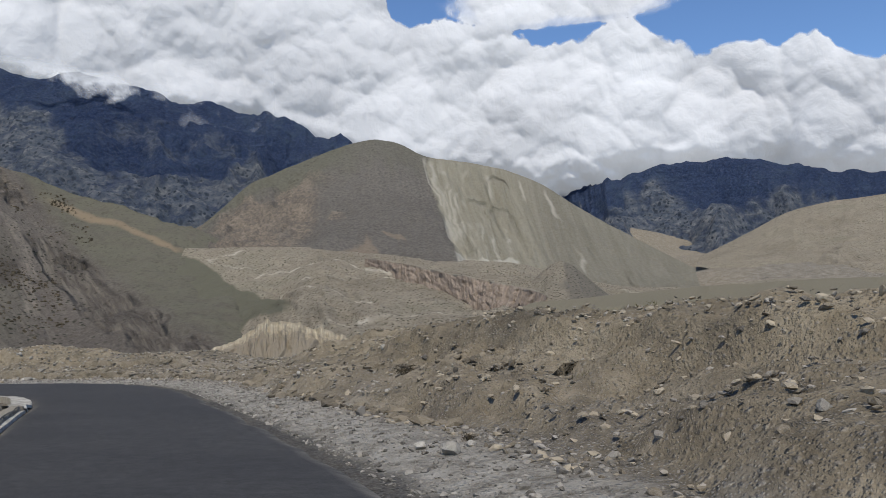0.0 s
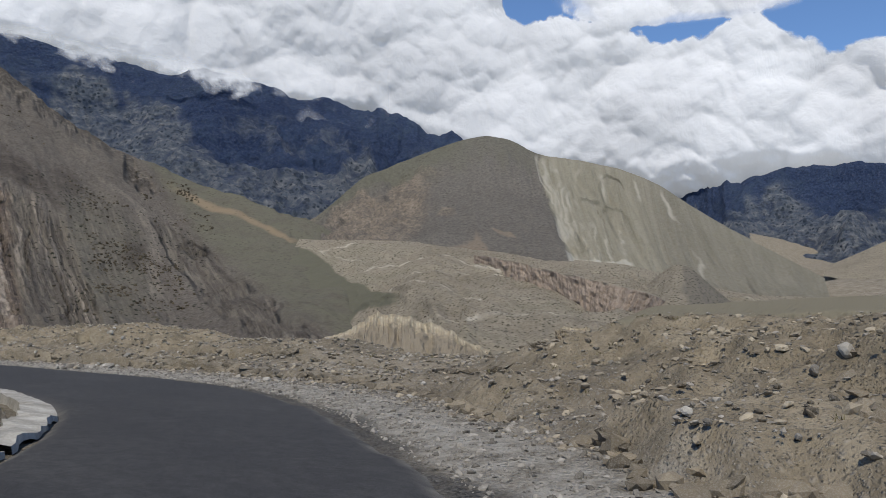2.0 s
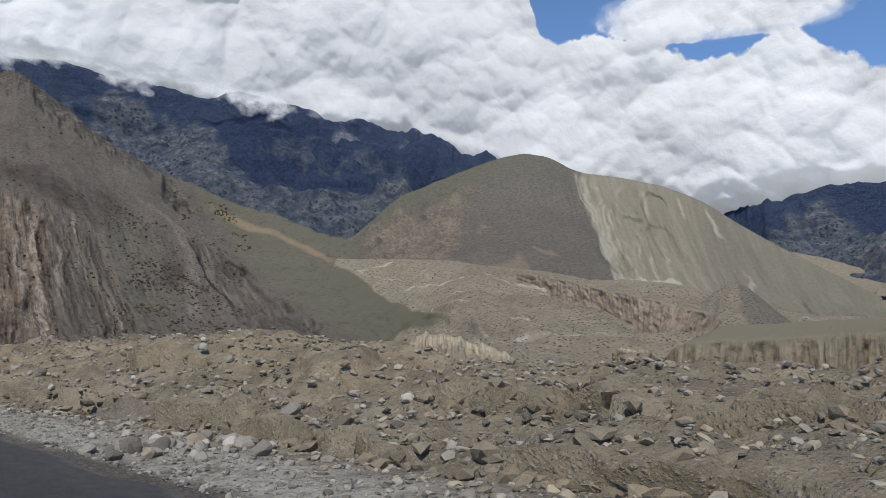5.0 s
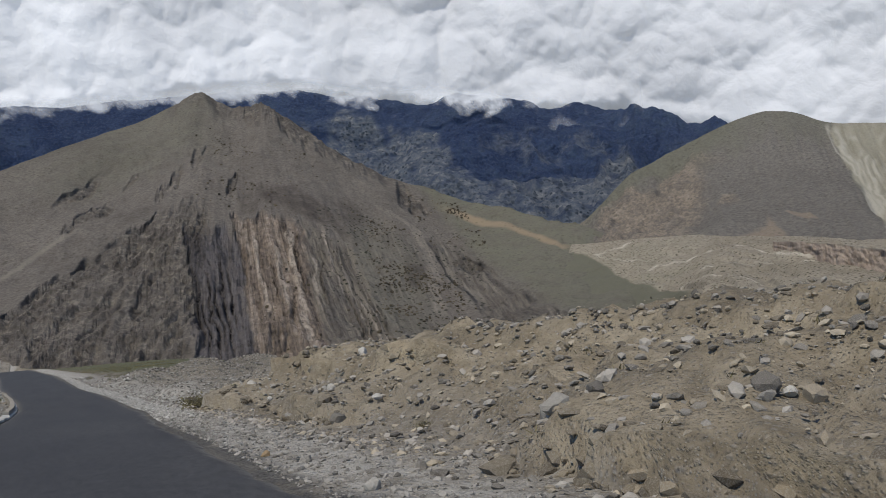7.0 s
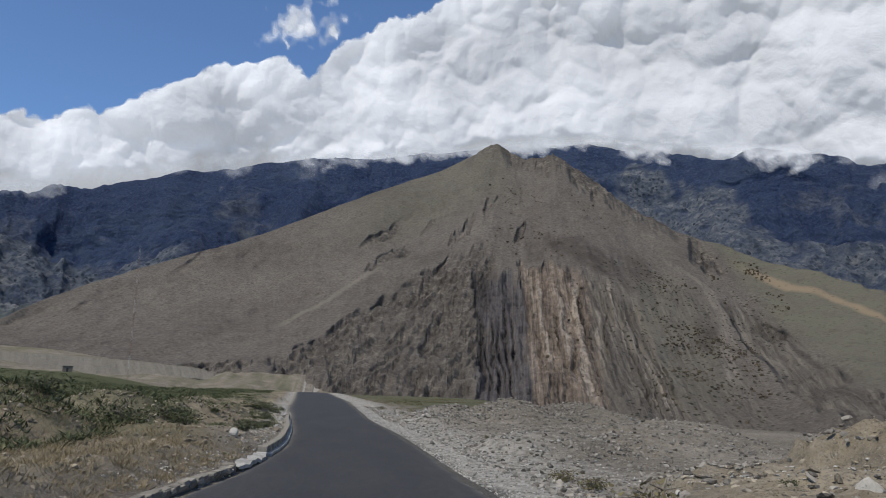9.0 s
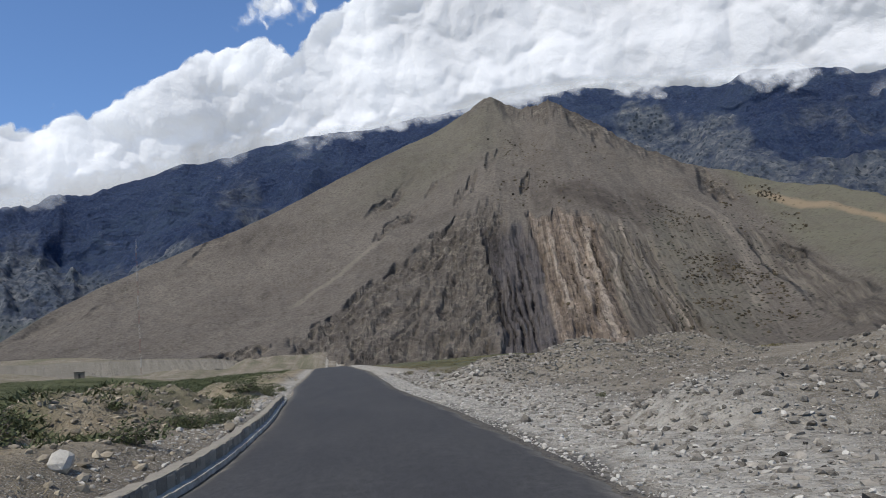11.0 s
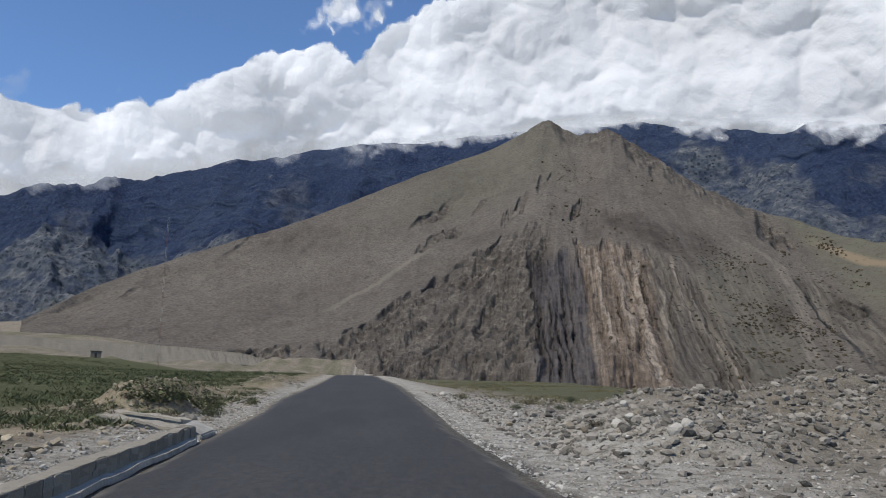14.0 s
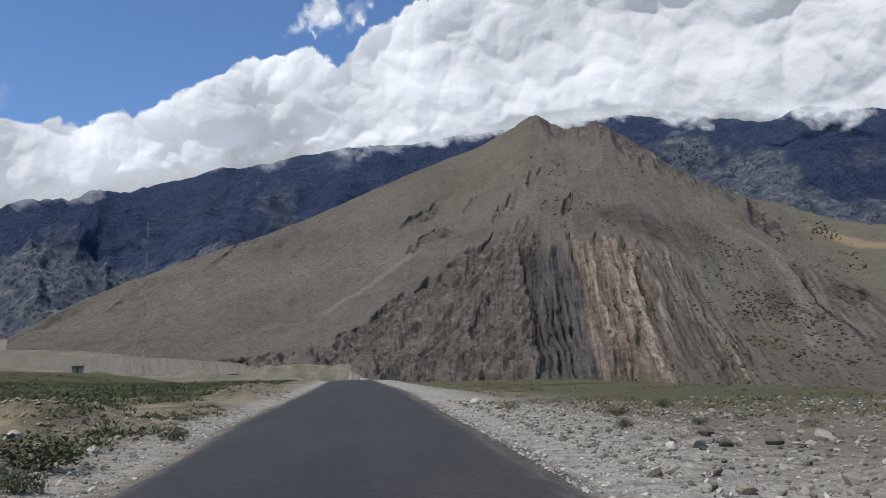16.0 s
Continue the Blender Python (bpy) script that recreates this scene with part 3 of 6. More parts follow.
def ground_z(x, y):
    """Height of the ground, and the weights of green, earth and pale gravel."""
    xr, xl, zr = edge_right(y), edge_left(y), road_z(y)
    lean = 1.0 / np.sqrt(1 + np.gradient(eased(np.linspace(-160, 430, 600), EDGE_Y, EDGE_R), 590 / 599.0)[np.clip(((y + 160) / 590 * 599).astype(int), 0, 599)] ** 2)
    q, p = (x - xr) * lean, (xl - x) * lean
    n1, n2 = fbm(x / 5.0, y / 5.0, 4, 11), fbm(x / 1.3, y / 1.3, 3, 23)
    clod = np.abs(vnoise(x / 0.55, y / 0.55, 27)) + 0.6 * np.abs(vnoise(x / 1.1, y / 0.9, 28)) + 0.45 * vnoise(x / 0.36, y / 0.36, 30)
    # right: shoulder, bank and terrace
    bank = eased(y, BANK_Y, BANK_Z, 2.0) - zr
    top = step(q + n1 * 0.7, 2.2, 8.0) * bank
    low, high = ledge_lines(x, y, q, n1)
    top = top + (0.46 * low[1] * step(low[0], -0.10, 0.08) * (1 - 0.5 * step(low[0], 0.4, 1.6)) + 0.36 * high[1] * step(high[0], -0.10, 0.08) * (1 - step(high[0], 0.4, 1.8))) * np.clip(bank, 0, 1)
    top = top * (1 - 0.35 * step(q, 9, 16)) - 0.12 * np.clip(q - 9, 0, 14) * (1 - step(y, 8, 22))
    right = -0.09 + 0.03 * step(q, 0.3, 1.0) + top + (n1 * 0.18 + n2 * 0.08 - clod * 0.12) * step(q, 1.2, 4) * np.clip(0.3 + bank, 0.3, 1)
    saw = (1.7 * fbm(x / 3.2, y / 3.2, 3, 29)) % 1.0
    right = right + 0.32 * (saw - step(saw, 0.80, 0.97) * saw - 0.35) * step(q, 2.0, 4.0) * np.clip(bank, 0, 1)
    # left: gutter side, bank, field
    lb = 1.7 * step(-y, 37, 43) + 0.55 * step(y, -40, -30) * (1 - step(y, 34, 44)) + 0.14 * step(y, 34, 44)
    left = step(p, 0.7, 2.4) * lb + (n1 * 0.16 + n2 * 0.05) * step(p, 0.8, 4) - 0.09 + 0.03 * step(p, 0.3, 1.0)
    left = left + 0.24 * between_y(y, 31.5, 63.0) * step(p, 0.25, 0.7)
    along, off = -0.56 * (x + 3.7) + 0.83 * (y - 64.6), 0.83 * (x + 3.7) + 0.56 * (y - 64.6)
    left = left - 0.40 * (1 - step(np.abs(off), 0.45, 0.8)) * step(along, 0.3, 1.0) * (1 - step(along, 8.5, 11.0))
    field = (5.2 * step(y, 90, 380) + (1.0 - zr) * step(y, 190, 230)) * step(p, 25, 110)
    left = left + field
    heap = np.zeros_like(x)
    for hx, hy, hr, hh in HEAPS:
        d = np.hypot(x - hx, y - hy) / hr
        heap = np.maximum(heap, 1.12 * hh * (1 - np.clip(d, 0, 1) ** 2) * (1 + 0.35 * n1))
    road = (q < 0) & (p < 0)
    z = zr + np.where(q >= 0, right, np.where(p >= 0, left, -0.10)) + np.where(road, 0, heap + 0.25 * n2 * np.clip(heap, 0, 0.4))
    # the rim of the terrace and the gorge beyond
    rim = eased(y, RIM_Y, RIM_Q, 8) + 3.0 * fbm(x / 16, y / 16, 3, 31) + 1.0 * n1
    out = np.clip(q - rim, 0, None)
    out = np.maximum(out, np.clip(np.maximum(y - 420, -x - 330 + 0.4 * y), 0, None))
    far = valley_z(x, y)
    drop = z - out * 0.8
    z2 = np.maximum(np.minimum(z, drop), far)
    z = np.where(out > 0, np.where(far > z, z + (far - z) * step(out, 0, 120), z2), z)
    green = step(p, 6 + 3 * n1, 12 + 3 * n1) * step(y, 18, 40) * (out < 1) + step(q, 6, 12) * step(y, 78, 96) * 0.8 * (out < 1)
    green = green + 0.55 * step(p, 1.5, 4) * step(y, -5, 20) * step(n1, -0.1, 0.5)
    earth = np.where(q > 0, step(q + n1, 2.5, 6) * np.clip(bank, 0, 1), step(p, 1.0, 3.0)) + step(heap, 0.15, 0.5) * (x < 6)
    earth = earth + 0.7 * np.where(q > 1.0, low[1] * step(low[0], -0.45, -0.1) * (1 - step(low[0], 0.5, 1.6)) * np.clip(bank, 0, 1), 0)
    earth = earth * (1 - 0.75 * step(np.hypot(x, y), 200, 500))
    pale = step(q, 0.1, 1.0) * (1 - step(q, 1.5, 7)) * step(y, 10, 30) + 0.8 * step(q, 0, 0.5) * (1 - step(q, 1.2, 2.5)) + 0.9 * step(p, 0, 0.4) * (1 - step(p, 1.0, 2.2)) * step(y, 40, 60)
    return z, np.stack([np.clip(green, 0, 1), np.clip(earth, 0, 1), np.clip(pale, 0, 1), np.clip(step(q, -0.5, 0.0) * (1 - step(q + 0.25 * n2, 0.18, 0.42)), 0, 1)], -1)


def spread(inner, fine, outer, growth):
    """Coordinates that are fine inside (a, b) and grow coarser out to (c, d)."""
    a, b = inner
    mid = list(np.arange(a, b, fine))
    s, v = fine, b
    while v < outer[1]:
        mid.append(v)
        s *= growth
        v += s
    s, v, low = fine, a, []
    while v > outer[0]:
        s *= growth
        v -= s
        low.append(v)
    return np.array(low[::-1] + mid)


gx = spread((-12, 13), 0.24, (-4300, 4600), 1.055)
gy = spread((-67, 84), 0.29, (-2500, 4600), 1.05)
GX, GY = np.meshgrid(gx, gy, indexing="ij")
GZ, ZONE = ground_z(GX.ravel(), GY.ravel())
# the lips of the ledges hang out towards the road
q = GX - edge_right(GY)
low, high = ledge_lines(GX, GY, q, fbm(GX / 5.0, GY / 5.0, 4, 11))
lip = sum(d[1] * step(d[0], -0.12, 0.05) * (1 - step(d[0], 0.15, 0.7)) for d in (low, high)) * step(q, 1.0, 1.6) * (1 - step(q, 9, 12)) * (1 - step(GY, 12, 17)) * step(GY, -90, -80)
LIP = lip * 0.34 * np.clip(0.8 + 0.6 * fbm(GX / 0.7, GY / 0.7, 3, 32), 0.2, 1.2)
me = mesh_from("ground", np.stack([(GX - LIP).ravel(), GY.ravel(), GZ], 1), grid_faces(len(gx), len(gy)), M_GROUND)
attribute(me, "zone", ZONE, "FLOAT_COLOR")
ground = tagged(new("ground", me), "stony tan and grey earth with gravel, banks and green scrub", "ground", kind="structure")

# the road: asphalt with a slight crown, ragged edges and a thickness
ry = np.arange(-150, 300, 0.3)
NR = 17
rv = []
for k in range(NR):
    f = k / (NR - 1)
    xl, xr = edge_left(ry), edge_right(ry)
    jag = 0.10 * fbm(ry / 0.9, ry * 0 + (3.3 if f > 0.5 else 9.1), 4, 41)
    x = xl + (xr - xl) * f + (jag if k >= NR - 3 else (0.5 * jag if k < 2 else 0))
    z = road_z(ry) + 0.03 * (1 - (2 * f - 1) ** 2) - 0.02
    if k in (0, NR - 1):
        z = z - 0.10
    rv.append(np.stack([x, ry, z], 1))
rv = np.stack(rv, 0)
me = mesh_from("road", rv.reshape(-1, 3), grid_faces(NR, len(ry)), M_ASPHALT)
dust = np.abs(np.linspace(-1, 1, NR))[:, None] ** 22 * np.ones(len(ry))[None, :]
attribute(me, "dust", dust)
me.flip_normals()
tagged(new("road", me), "narrow dark grey asphalt road with ragged unmarked edges", "road", kind="structure")


# ---- mountains ----
def massif(name, columns, material, nu, nv, relief, masks, label, category, bow=0.12, back=0.5, back_slope=0.9, end=1.15, lean=0.0, kind="structure"):
    """A slope lofted from its crest down to its foot. relief(u, v, P) gives heights to add, masks(u, v, P) what the material reads; u counts the columns."""
    crest, foot = np.array([a for a, _ in columns], float), np.array([b for _, b in columns], float)
    m = len(columns)
    u = np.linspace(0, m - 1, nu)
    C, F = (np.stack([eased(u, np.arange(m), a[:, k], 0.3) for k in range(3)], 1) for a in (crest, foot))
    v = np.concatenate([-back * np.linspace(1, 0, max(nv // 6, 4), endpoint=False), np.linspace(0, end, nv)])
    U, V = np.meshgrid(u, v, indexing="ij")
    P = C[:, None, :] + (F - C)[:, None, :] * V[:, :, None]
    drop = (C[:, 2] - F[:, 2])[:, None]
    P[:, :, 2] = np.where(V < 0, C[:, 2][:, None] + drop * V * back_slope, C[:, 2][:, None] - drop * (V + bow * np.sin(np.pi * np.clip(V, 0, 1))))
    lift = relief(U, V, P)
    away = (F - C)[:, :2] / np.linalg.norm((F - C)[:, :2], axis=1)[:, None]
    P[:, :, :2] += away[:, None, :] * (lift * lean)[:, :, None]
    P[:, :, 2] += lift * (1 - 0.4 * lean)
    me = mesh_from(name, P.reshape(-1, 3), grid_faces(len(u), len(v)), material)
    attribute(me, "slope", np.stack([U, V, 0 * U], -1), "FLOAT_VECTOR")
    attribute(me, "bed", np.stack([U - 0.75 * V, V, 0 * U], -1), "FLOAT_VECTOR")
    for key, values in masks(U, V, P).items():
        attribute(me, key, np.clip(values, 0, 1))
    return tagged(new(name, me), label, category, kind=kind)


def near_crest(v, width=0.1):
    return np.clip(np.abs(v) / width, 0.12, 1)


def between(x, a, b, soft):
    return step(x, a - soft, a + soft) * (1 - step(x, b - soft, b + soft))


def bedding(u, v):
    """A number that stays the same along each upright bed of rock."""
    tilt = np.interp(u, [6.0, 7.0, 7.7, 8.2, 8.6, 9.0, 9.4, 10.0, 11.0], [1.5, 1.4, 1.2, 0.2, 0.1, 0.3, 1.1, 0.8, 0.9])
    return u - tilt * (v - 0.7)


def spot(w, t, cu, cv, du, dv, tilt=0.0):
    return step(1.15 - np.hypot((w - cu) / du, (t - cv + tilt * (w - cu)) / dv), 0.0, 0.6)


def seam(bed, v, at, width, v0, v1, soft=0.03):
    """A single bed, widest in the middle."""
    return (1 - step(np.abs(bed - at), 0.35 * width, width)) * between(v, v0, v1, soft)


def hill_zones(u, v):
    w = u + 0.10 * fbm(u * 3, v * 6, 4, 7)
    t = v + 0.035 * fbm(u * 4, v * 5, 4, 8)
    bed = bedding(u, v) + 0.06 * fbm(u * 3, v * 12, 5, 9, 0.6)
    line = np.interp(w, [2.7, 3.2, 3.87, 4.22, 4.55, 5.02, 5.47, 6.0, 6.6], [0.98, 0.90, 0.77, 0.645, 0.54, 0.475, 0.44, 0.43, 0.47])
    crag = step(t - line, -0.01, 0.035) * between(w, 3.3, 6.45, 0.12) * (0.65 + 0.35 * step(fbm(u * 2.5, v * 7, 4, 10), -0.3, 0.2))
    crag = np.maximum(crag, spot(w, t, 2.75, 0.96, 0.32, 0.05, 0.12))
    crag = np.maximum(crag, 0.95 * step(-t, -0.10, -0.02) * between(w, 7.3, 10.4, 0.25))
    crag = np.maximum(crag, 0.6 * step(-t, -0.06, -0.01) * between(w, 5.4, 7.4, 0.2))
    crag = np.maximum(crag, between(w, 10.38 + 0.9 * v, 10.62 + 0.9 * v, 0.05) * between(t, 0.02, 0.20, 0.03))
    crag = np.maximum(crag, 0.9 * spot(w, t, 11.14, 0.445, 0.07, 0.06))
    for cu, cv, du, dv, a in ((4.42, 0.225, 0.24, 0.035, 0.9), (4.54, 0.375, 0.22, 0.035, 0.9), (6.88, 0.345, 0.15, 0.04, 0.8), (5.28, 0.47, 0.2, 0.03, 1.0), (4.9, 0.25, 0.1, 0.02, 0.7), (5.6, 0.33, 0.18, 0.03, 0.6), (2.55, 0.06, 0.3, 0.05, 0.6), (1.25, 0.24, 0.12, 0.04, 0.5), (6.2, 0.25, 0.25, 0.03, 0.5)):
        crag = np.maximum(crag, a * spot(w, t, cu, cv, du, dv, 0.22))
    pink = between(bed, 7.28, 8.52, 0.05) * step(t, 0.45, 0.50)
    slate = between(bed, 6.22, 7.28, 0.05) * step(t, 0.50, 0.57)
    flank = w - 1.28 * (v - 0.345)
    strata = np.maximum(between(bed, 8.5, 9.55, 0.08) * step(t, 0.42, 0.52), between(flank, 10.68, 11.14, 0.06) * step(t, 0.30, 0.42))
    strata = np.maximum(strata, 0.35 * between(w, 9.6, 10.9, 0.2) * step(t, 0.25, 0.4))
    return crag, pink, slate, strata, bed, w, t


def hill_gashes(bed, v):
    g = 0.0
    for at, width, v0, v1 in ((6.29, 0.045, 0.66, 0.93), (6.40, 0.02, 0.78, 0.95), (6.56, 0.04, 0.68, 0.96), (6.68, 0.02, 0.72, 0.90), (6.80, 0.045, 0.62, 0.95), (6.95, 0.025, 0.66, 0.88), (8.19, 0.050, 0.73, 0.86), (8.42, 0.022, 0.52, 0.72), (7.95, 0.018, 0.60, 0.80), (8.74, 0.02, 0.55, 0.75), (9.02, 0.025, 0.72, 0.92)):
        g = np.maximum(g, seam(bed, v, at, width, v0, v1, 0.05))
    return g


def hill_pales(bed, v):
    g = 0.0
    for at, width, v0, v1, a in ((7.69, 0.07, 0.54, 0.82, 0.9), (8.08, 0.06, 0.58, 0.80, 0.9), (8.33, 0.075, 0.50, 0.92, 1.0), (7.50, 0.04, 0.50, 0.66, 0.5), (8.62, 0.04, 0.56, 0.80, 0.5), (8.96, 0.045, 0.46, 0.70, 0.7), (9.16, 0.035, 0.50, 0.74, 0.45), (9.12, 0.03, 0.74, 0.93, 0.6), (9.26, 0.03, 0.72, 0.93, 0.7), (9.40, 0.03, 0.74, 0.93, 0.6)):
        g = np.maximum(g, a * seam(bed, v, at, width, v0, v1, 0.05))
    return g


def hill_relief(u, v, P):
    crag, pink, slate, strata, bed, w, t = hill_zones(u, v)
    X, Y, Z = P[:, :, 0], P[:, :, 1], P[:, :, 2]
    k = near_crest(v)
    z = 5.0 * fbm(X / 90, Y / 90, 5, 12) * k + 1.6 * fbm(X / 26, Y / 26, 3, 14) * np.clip(k, 0.5, 1)
    z += (ridged(u * 1.3, v * 0.9, 3, 15) - 0.7) * 7 * k
    across = v + 0.33 * u
    block = ridged(u * 2.6 + 0.5 * fbm(u * 5, v * 9, 2, 13), across * 15, 4, 16, 0.55) - 0.68
    lump = ridged(X / 24, (Y + 1.4 * Z) / 24, 3, 17, 0.55) - 0.68
    upright = ridged(bed * 6, v * 5, 4, 18, 0.55) - 0.66
    z += crag * (block * 15 + lump * 12) * np.clip(k, 0.4, 1)
    z += np.clip(pink + slate, 0, 1) * (upright * 10 + lump * 11) + strata * (upright * 8 + lump * 4)
    z += hill_pales(bed, v) * 3.0 - hill_gashes(bed, v) * 5.0
    z += (1 - step(v, 0.0, 0.12)) * step(u, 5.2, 6) * 4 * fbm(u * 3.5, v * 8, 4, 20) + 9 * np.exp(-((u - 8.0) / 0.30) ** 2 - (v / 0.05) ** 2) + 7 * np.exp(-((u - 6.0) / 0.30) ** 2 - (v / 0.05) ** 2)
    return z


def hill_masks(u, v, P):
    crag, pink, slate, strata, bed, w, t = hill_zones(u, v)
    stripe = v - np.interp(u, [11.0, 11.3, 11.7, 12.0, 12.3], [0.10, 0.125, 0.13, 0.19, 0.26])
    green = step(w, 10.75 + 1.28 * (v - 0.1), 11.1 + 1.28 * (v - 0.1)) * 0.9 + 0.5 * between(w, 4, 6.5, 0.8) * between(t, -0.1, 0.25, 0.08) + 0.5 * between(w, 9.4, 10.5, 0.3) * between(t, 0.35, 0.9, 0.15)
    stain = 0.8 * spot(w, t, 8.6, 0.385, 0.95, 0.06) + 0.5 * spot(w, t, 7.5, 0.385, 0.55, 0.05) + 0.6 * spot(w, t, 10.36, 0.53, 0.2, 0.08) + 0.5 * spot(w, t, 9.5, 0.30, 0.35, 0.07)
    curve = w - np.interp(v, [0.2, 0.235, 0.281, 0.449, 0.657, 0.8], [10.1, 10.30, 10.55, 10.69, 10.59, 10.5])
    pale = np.maximum(hill_pales(bed, v), 0.22 * (1 - step(np.abs(curve), 0.03, 0.12)) * between(v, 0.22, 0.75, 0.05))
    track = (1 - step(np.abs(v - np.interp(u, [3.3, 3.9, 4.4], [0.64, 0.527, 0.437]) + 0.004 * fbm(u * 9, v * 3, 2, 6)), 0.006, 0.018)) * between(u, 3.3, 4.42, 0.1)
    return {"crag": crag, "pink": pink, "slate": slate, "strata": strata, "green": green, "ochre": between(stripe, -0.022, 0.022, 0.014) * between(u, 11.1, 12.4, 0.2) * 0.95, "stain": stain, "pale": pale,
            "gash": hill_gashes(bed, v), "track": track, "scrub": 0.9 * between(w, 8.8, 11.2, 0.3) * step(t, 0.2, 0.35) + 0.35}


def dome_relief(u, v, P):
    u = u - 1
    X, Y = P[:, :, 0], P[:, :, 1]
    k = near_crest(v, 0.15)
    pale = step(u + 0.2 * fbm(u * 2, v * 5, 3, 21), 5.9, 6.2)
    z = 5.0 * fbm(X / 110, Y / 110, 5, 22) * k + (ridged(u * 1.6, v * 0.8, 4, 23) - 0.7) * 12 * k
    z += pale * (ridged(u * 2.6 + 0.6 * fbm(u, v * 3, 3, 28), v * 1.8, 4, 24) - 0.7) * 16 * k * (1 - 0.6 * step(u, 7.4, 8.4))
    z += (ridged(X / 38, Y / 38, 3, 37) - 0.7) * 4 * k
    return z + step(2.9 - u, 0, 1) * ((ridged(X / 60, Y / 60, 5, 25) - 0.7) * 30 + (ridged(u * 3, v * 4, 3, 38) - 0.7) * 14) * k


def dome_masks(u, v, P):
    u = u - 1
    wob = 0.14 * fbm(u * 2, v * 5, 4, 29)
    edge = u + 0.12 * fbm(u * 2, v * 7, 5, 26) - np.interp(v, [0, 0.4, 0.7, 1], [5.85, 5.85, 5.92, 6.02])
    pale = step(edge, 0.0, 0.12) * (1 - 0.40 * step(u, 7.9, 9.3))
    f = fbm(u * 2.2, v * 4.5, 5, 27)
    red = np.clip(between(u + 0.35 * f, 0.1, 2.75 - 0.9 * v, 0.35) * step(v + 0.12 * f, 0.12, 0.26), 0, 1) + 0.9 * spot(u + 0.1 * f, v + 0.05 * f, 2.9, 0.62, 0.22, 0.05) + 0.8 * spot(u + 0.2 * f, v, 1.95, 0.22, 0.35, 0.07)
    cone = 0.6 * step(v - 0.83 - 0.35 * np.abs(u - 3.5 + 1.2 * wob) + 0.05 * f, 0, 0.10) + 0.6 * spot(u + wob, v, 4.3, 0.84, 0.25, 0.03, -0.12)
    wash = between(u, 5.95, 7.5, 0.06) * step(v + 0.03 * f, 0.955, 0.985)
    rills = np.zeros_like(u)
    for a, b, v0, v1, w in ((5.95, 6.15, 0.03, 0.97, 0.04), (6.15, 6.17, 0.04, 0.97, 0.06), (6.34, 6.20, 0.06, 0.97, 0.04), (6.56, 6.24, 0.05, 0.96, 0.045), (6.78, 6.30, 0.05, 0.95, 0.04), (7.0, 6.40, 0.08, 0.95, 0.045), (7.2, 6.5, 0.30, 0.97, 0.03), (6.98, 6.75, 0.44, 1.0, 0.03), (7.22, 7.05, 0.40, 1.0, 0.025), (7.66, 7.45, 0.48, 1.0, 0.05), (7.55, 7.35, 0.02, 0.30, 0.04), (8.3, 8.2, 0.03, 0.30, 0.04), (9.1, 9.6, 0.05, 0.8, 0.05)):
        rills = np.maximum(rills, (1 - step(np.abs(u + 0.8 * wob - a - (b - a) * v), 0.2 * w, 1.6 * w)) * between(v, v0, v1, 0.04))
    arc = lambda cu, cv, du, bend: (1 - step(np.abs(v - cv - bend * (u - cu) ** 2 + wob * 0.25), 0.008, 0.03)) * between(u, cu - du, cu + du, 0.06)
    scarp = np.maximum(np.maximum(arc(7.05, 0.38, 0.22, 0.5), arc(7.55, 0.42, 0.25, 0.9)), np.maximum(arc(7.7, 0.10, 0.25, 1.0), 0.6 * seam(u + wob, v, 7.16, 0.03, 0.42, 0.98)))
    return {"pale": pale, "red": red, "cone": cone, "green": 0.55 * step(0.30 - v + 0.1 * f, 0, 0.2) * (1 - pale) + 0.8 * between(u, 0, 3, 0.5) * step(0.25 - v, 0, 0.2) + 0.35 * step(u, 8.5, 9.5),
            "wash": wash + 0.85 * rills * np.clip(0.45 + 0.9 * fbm(u * 3, v * 6, 3, 35), 0.05, 0.75), "scarp": scarp}


def range_relief(u, v, P):
    X, Y = P[:, :, 0], P[:, :, 1]
    k = near_crest(v, 0.2)
    z = (ridged(u * 1.1, v * 1.3, 2, 31, 0.42) - 0.95) * 150 + (ridged(X / 300, Y / 300, 5, 32, 0.52) - 0.95) * 190
    return z * k + ((ridged(X / 85, Y / 85, 4, 39, 0.55) - 0.7) * 42 + fbm(X / 40, Y / 40, 3, 33) * 7) * np.clip(k, 0.25, 1) + 24 * fbm(u * 2.2, v * 3, 4, 40, 0.55) * (1 - step(np.abs(v), 0.02, 0.25))


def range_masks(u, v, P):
    # where the colour turns from cloud-shaded blue to sunlit ledges
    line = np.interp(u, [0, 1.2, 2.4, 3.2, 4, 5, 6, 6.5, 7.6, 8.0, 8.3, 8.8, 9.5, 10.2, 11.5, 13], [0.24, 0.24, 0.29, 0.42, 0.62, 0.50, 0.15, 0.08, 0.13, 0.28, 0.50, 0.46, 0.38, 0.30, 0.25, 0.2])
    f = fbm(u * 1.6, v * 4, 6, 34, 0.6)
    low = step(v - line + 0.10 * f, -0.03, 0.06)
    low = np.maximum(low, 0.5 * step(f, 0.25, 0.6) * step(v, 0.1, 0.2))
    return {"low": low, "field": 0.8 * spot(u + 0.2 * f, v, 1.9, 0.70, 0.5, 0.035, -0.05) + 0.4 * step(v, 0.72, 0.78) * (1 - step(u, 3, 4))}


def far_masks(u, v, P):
    # the sunlit colour starts nearer the crest on this mountain
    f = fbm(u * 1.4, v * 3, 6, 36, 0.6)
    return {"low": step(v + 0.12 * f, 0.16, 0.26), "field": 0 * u}


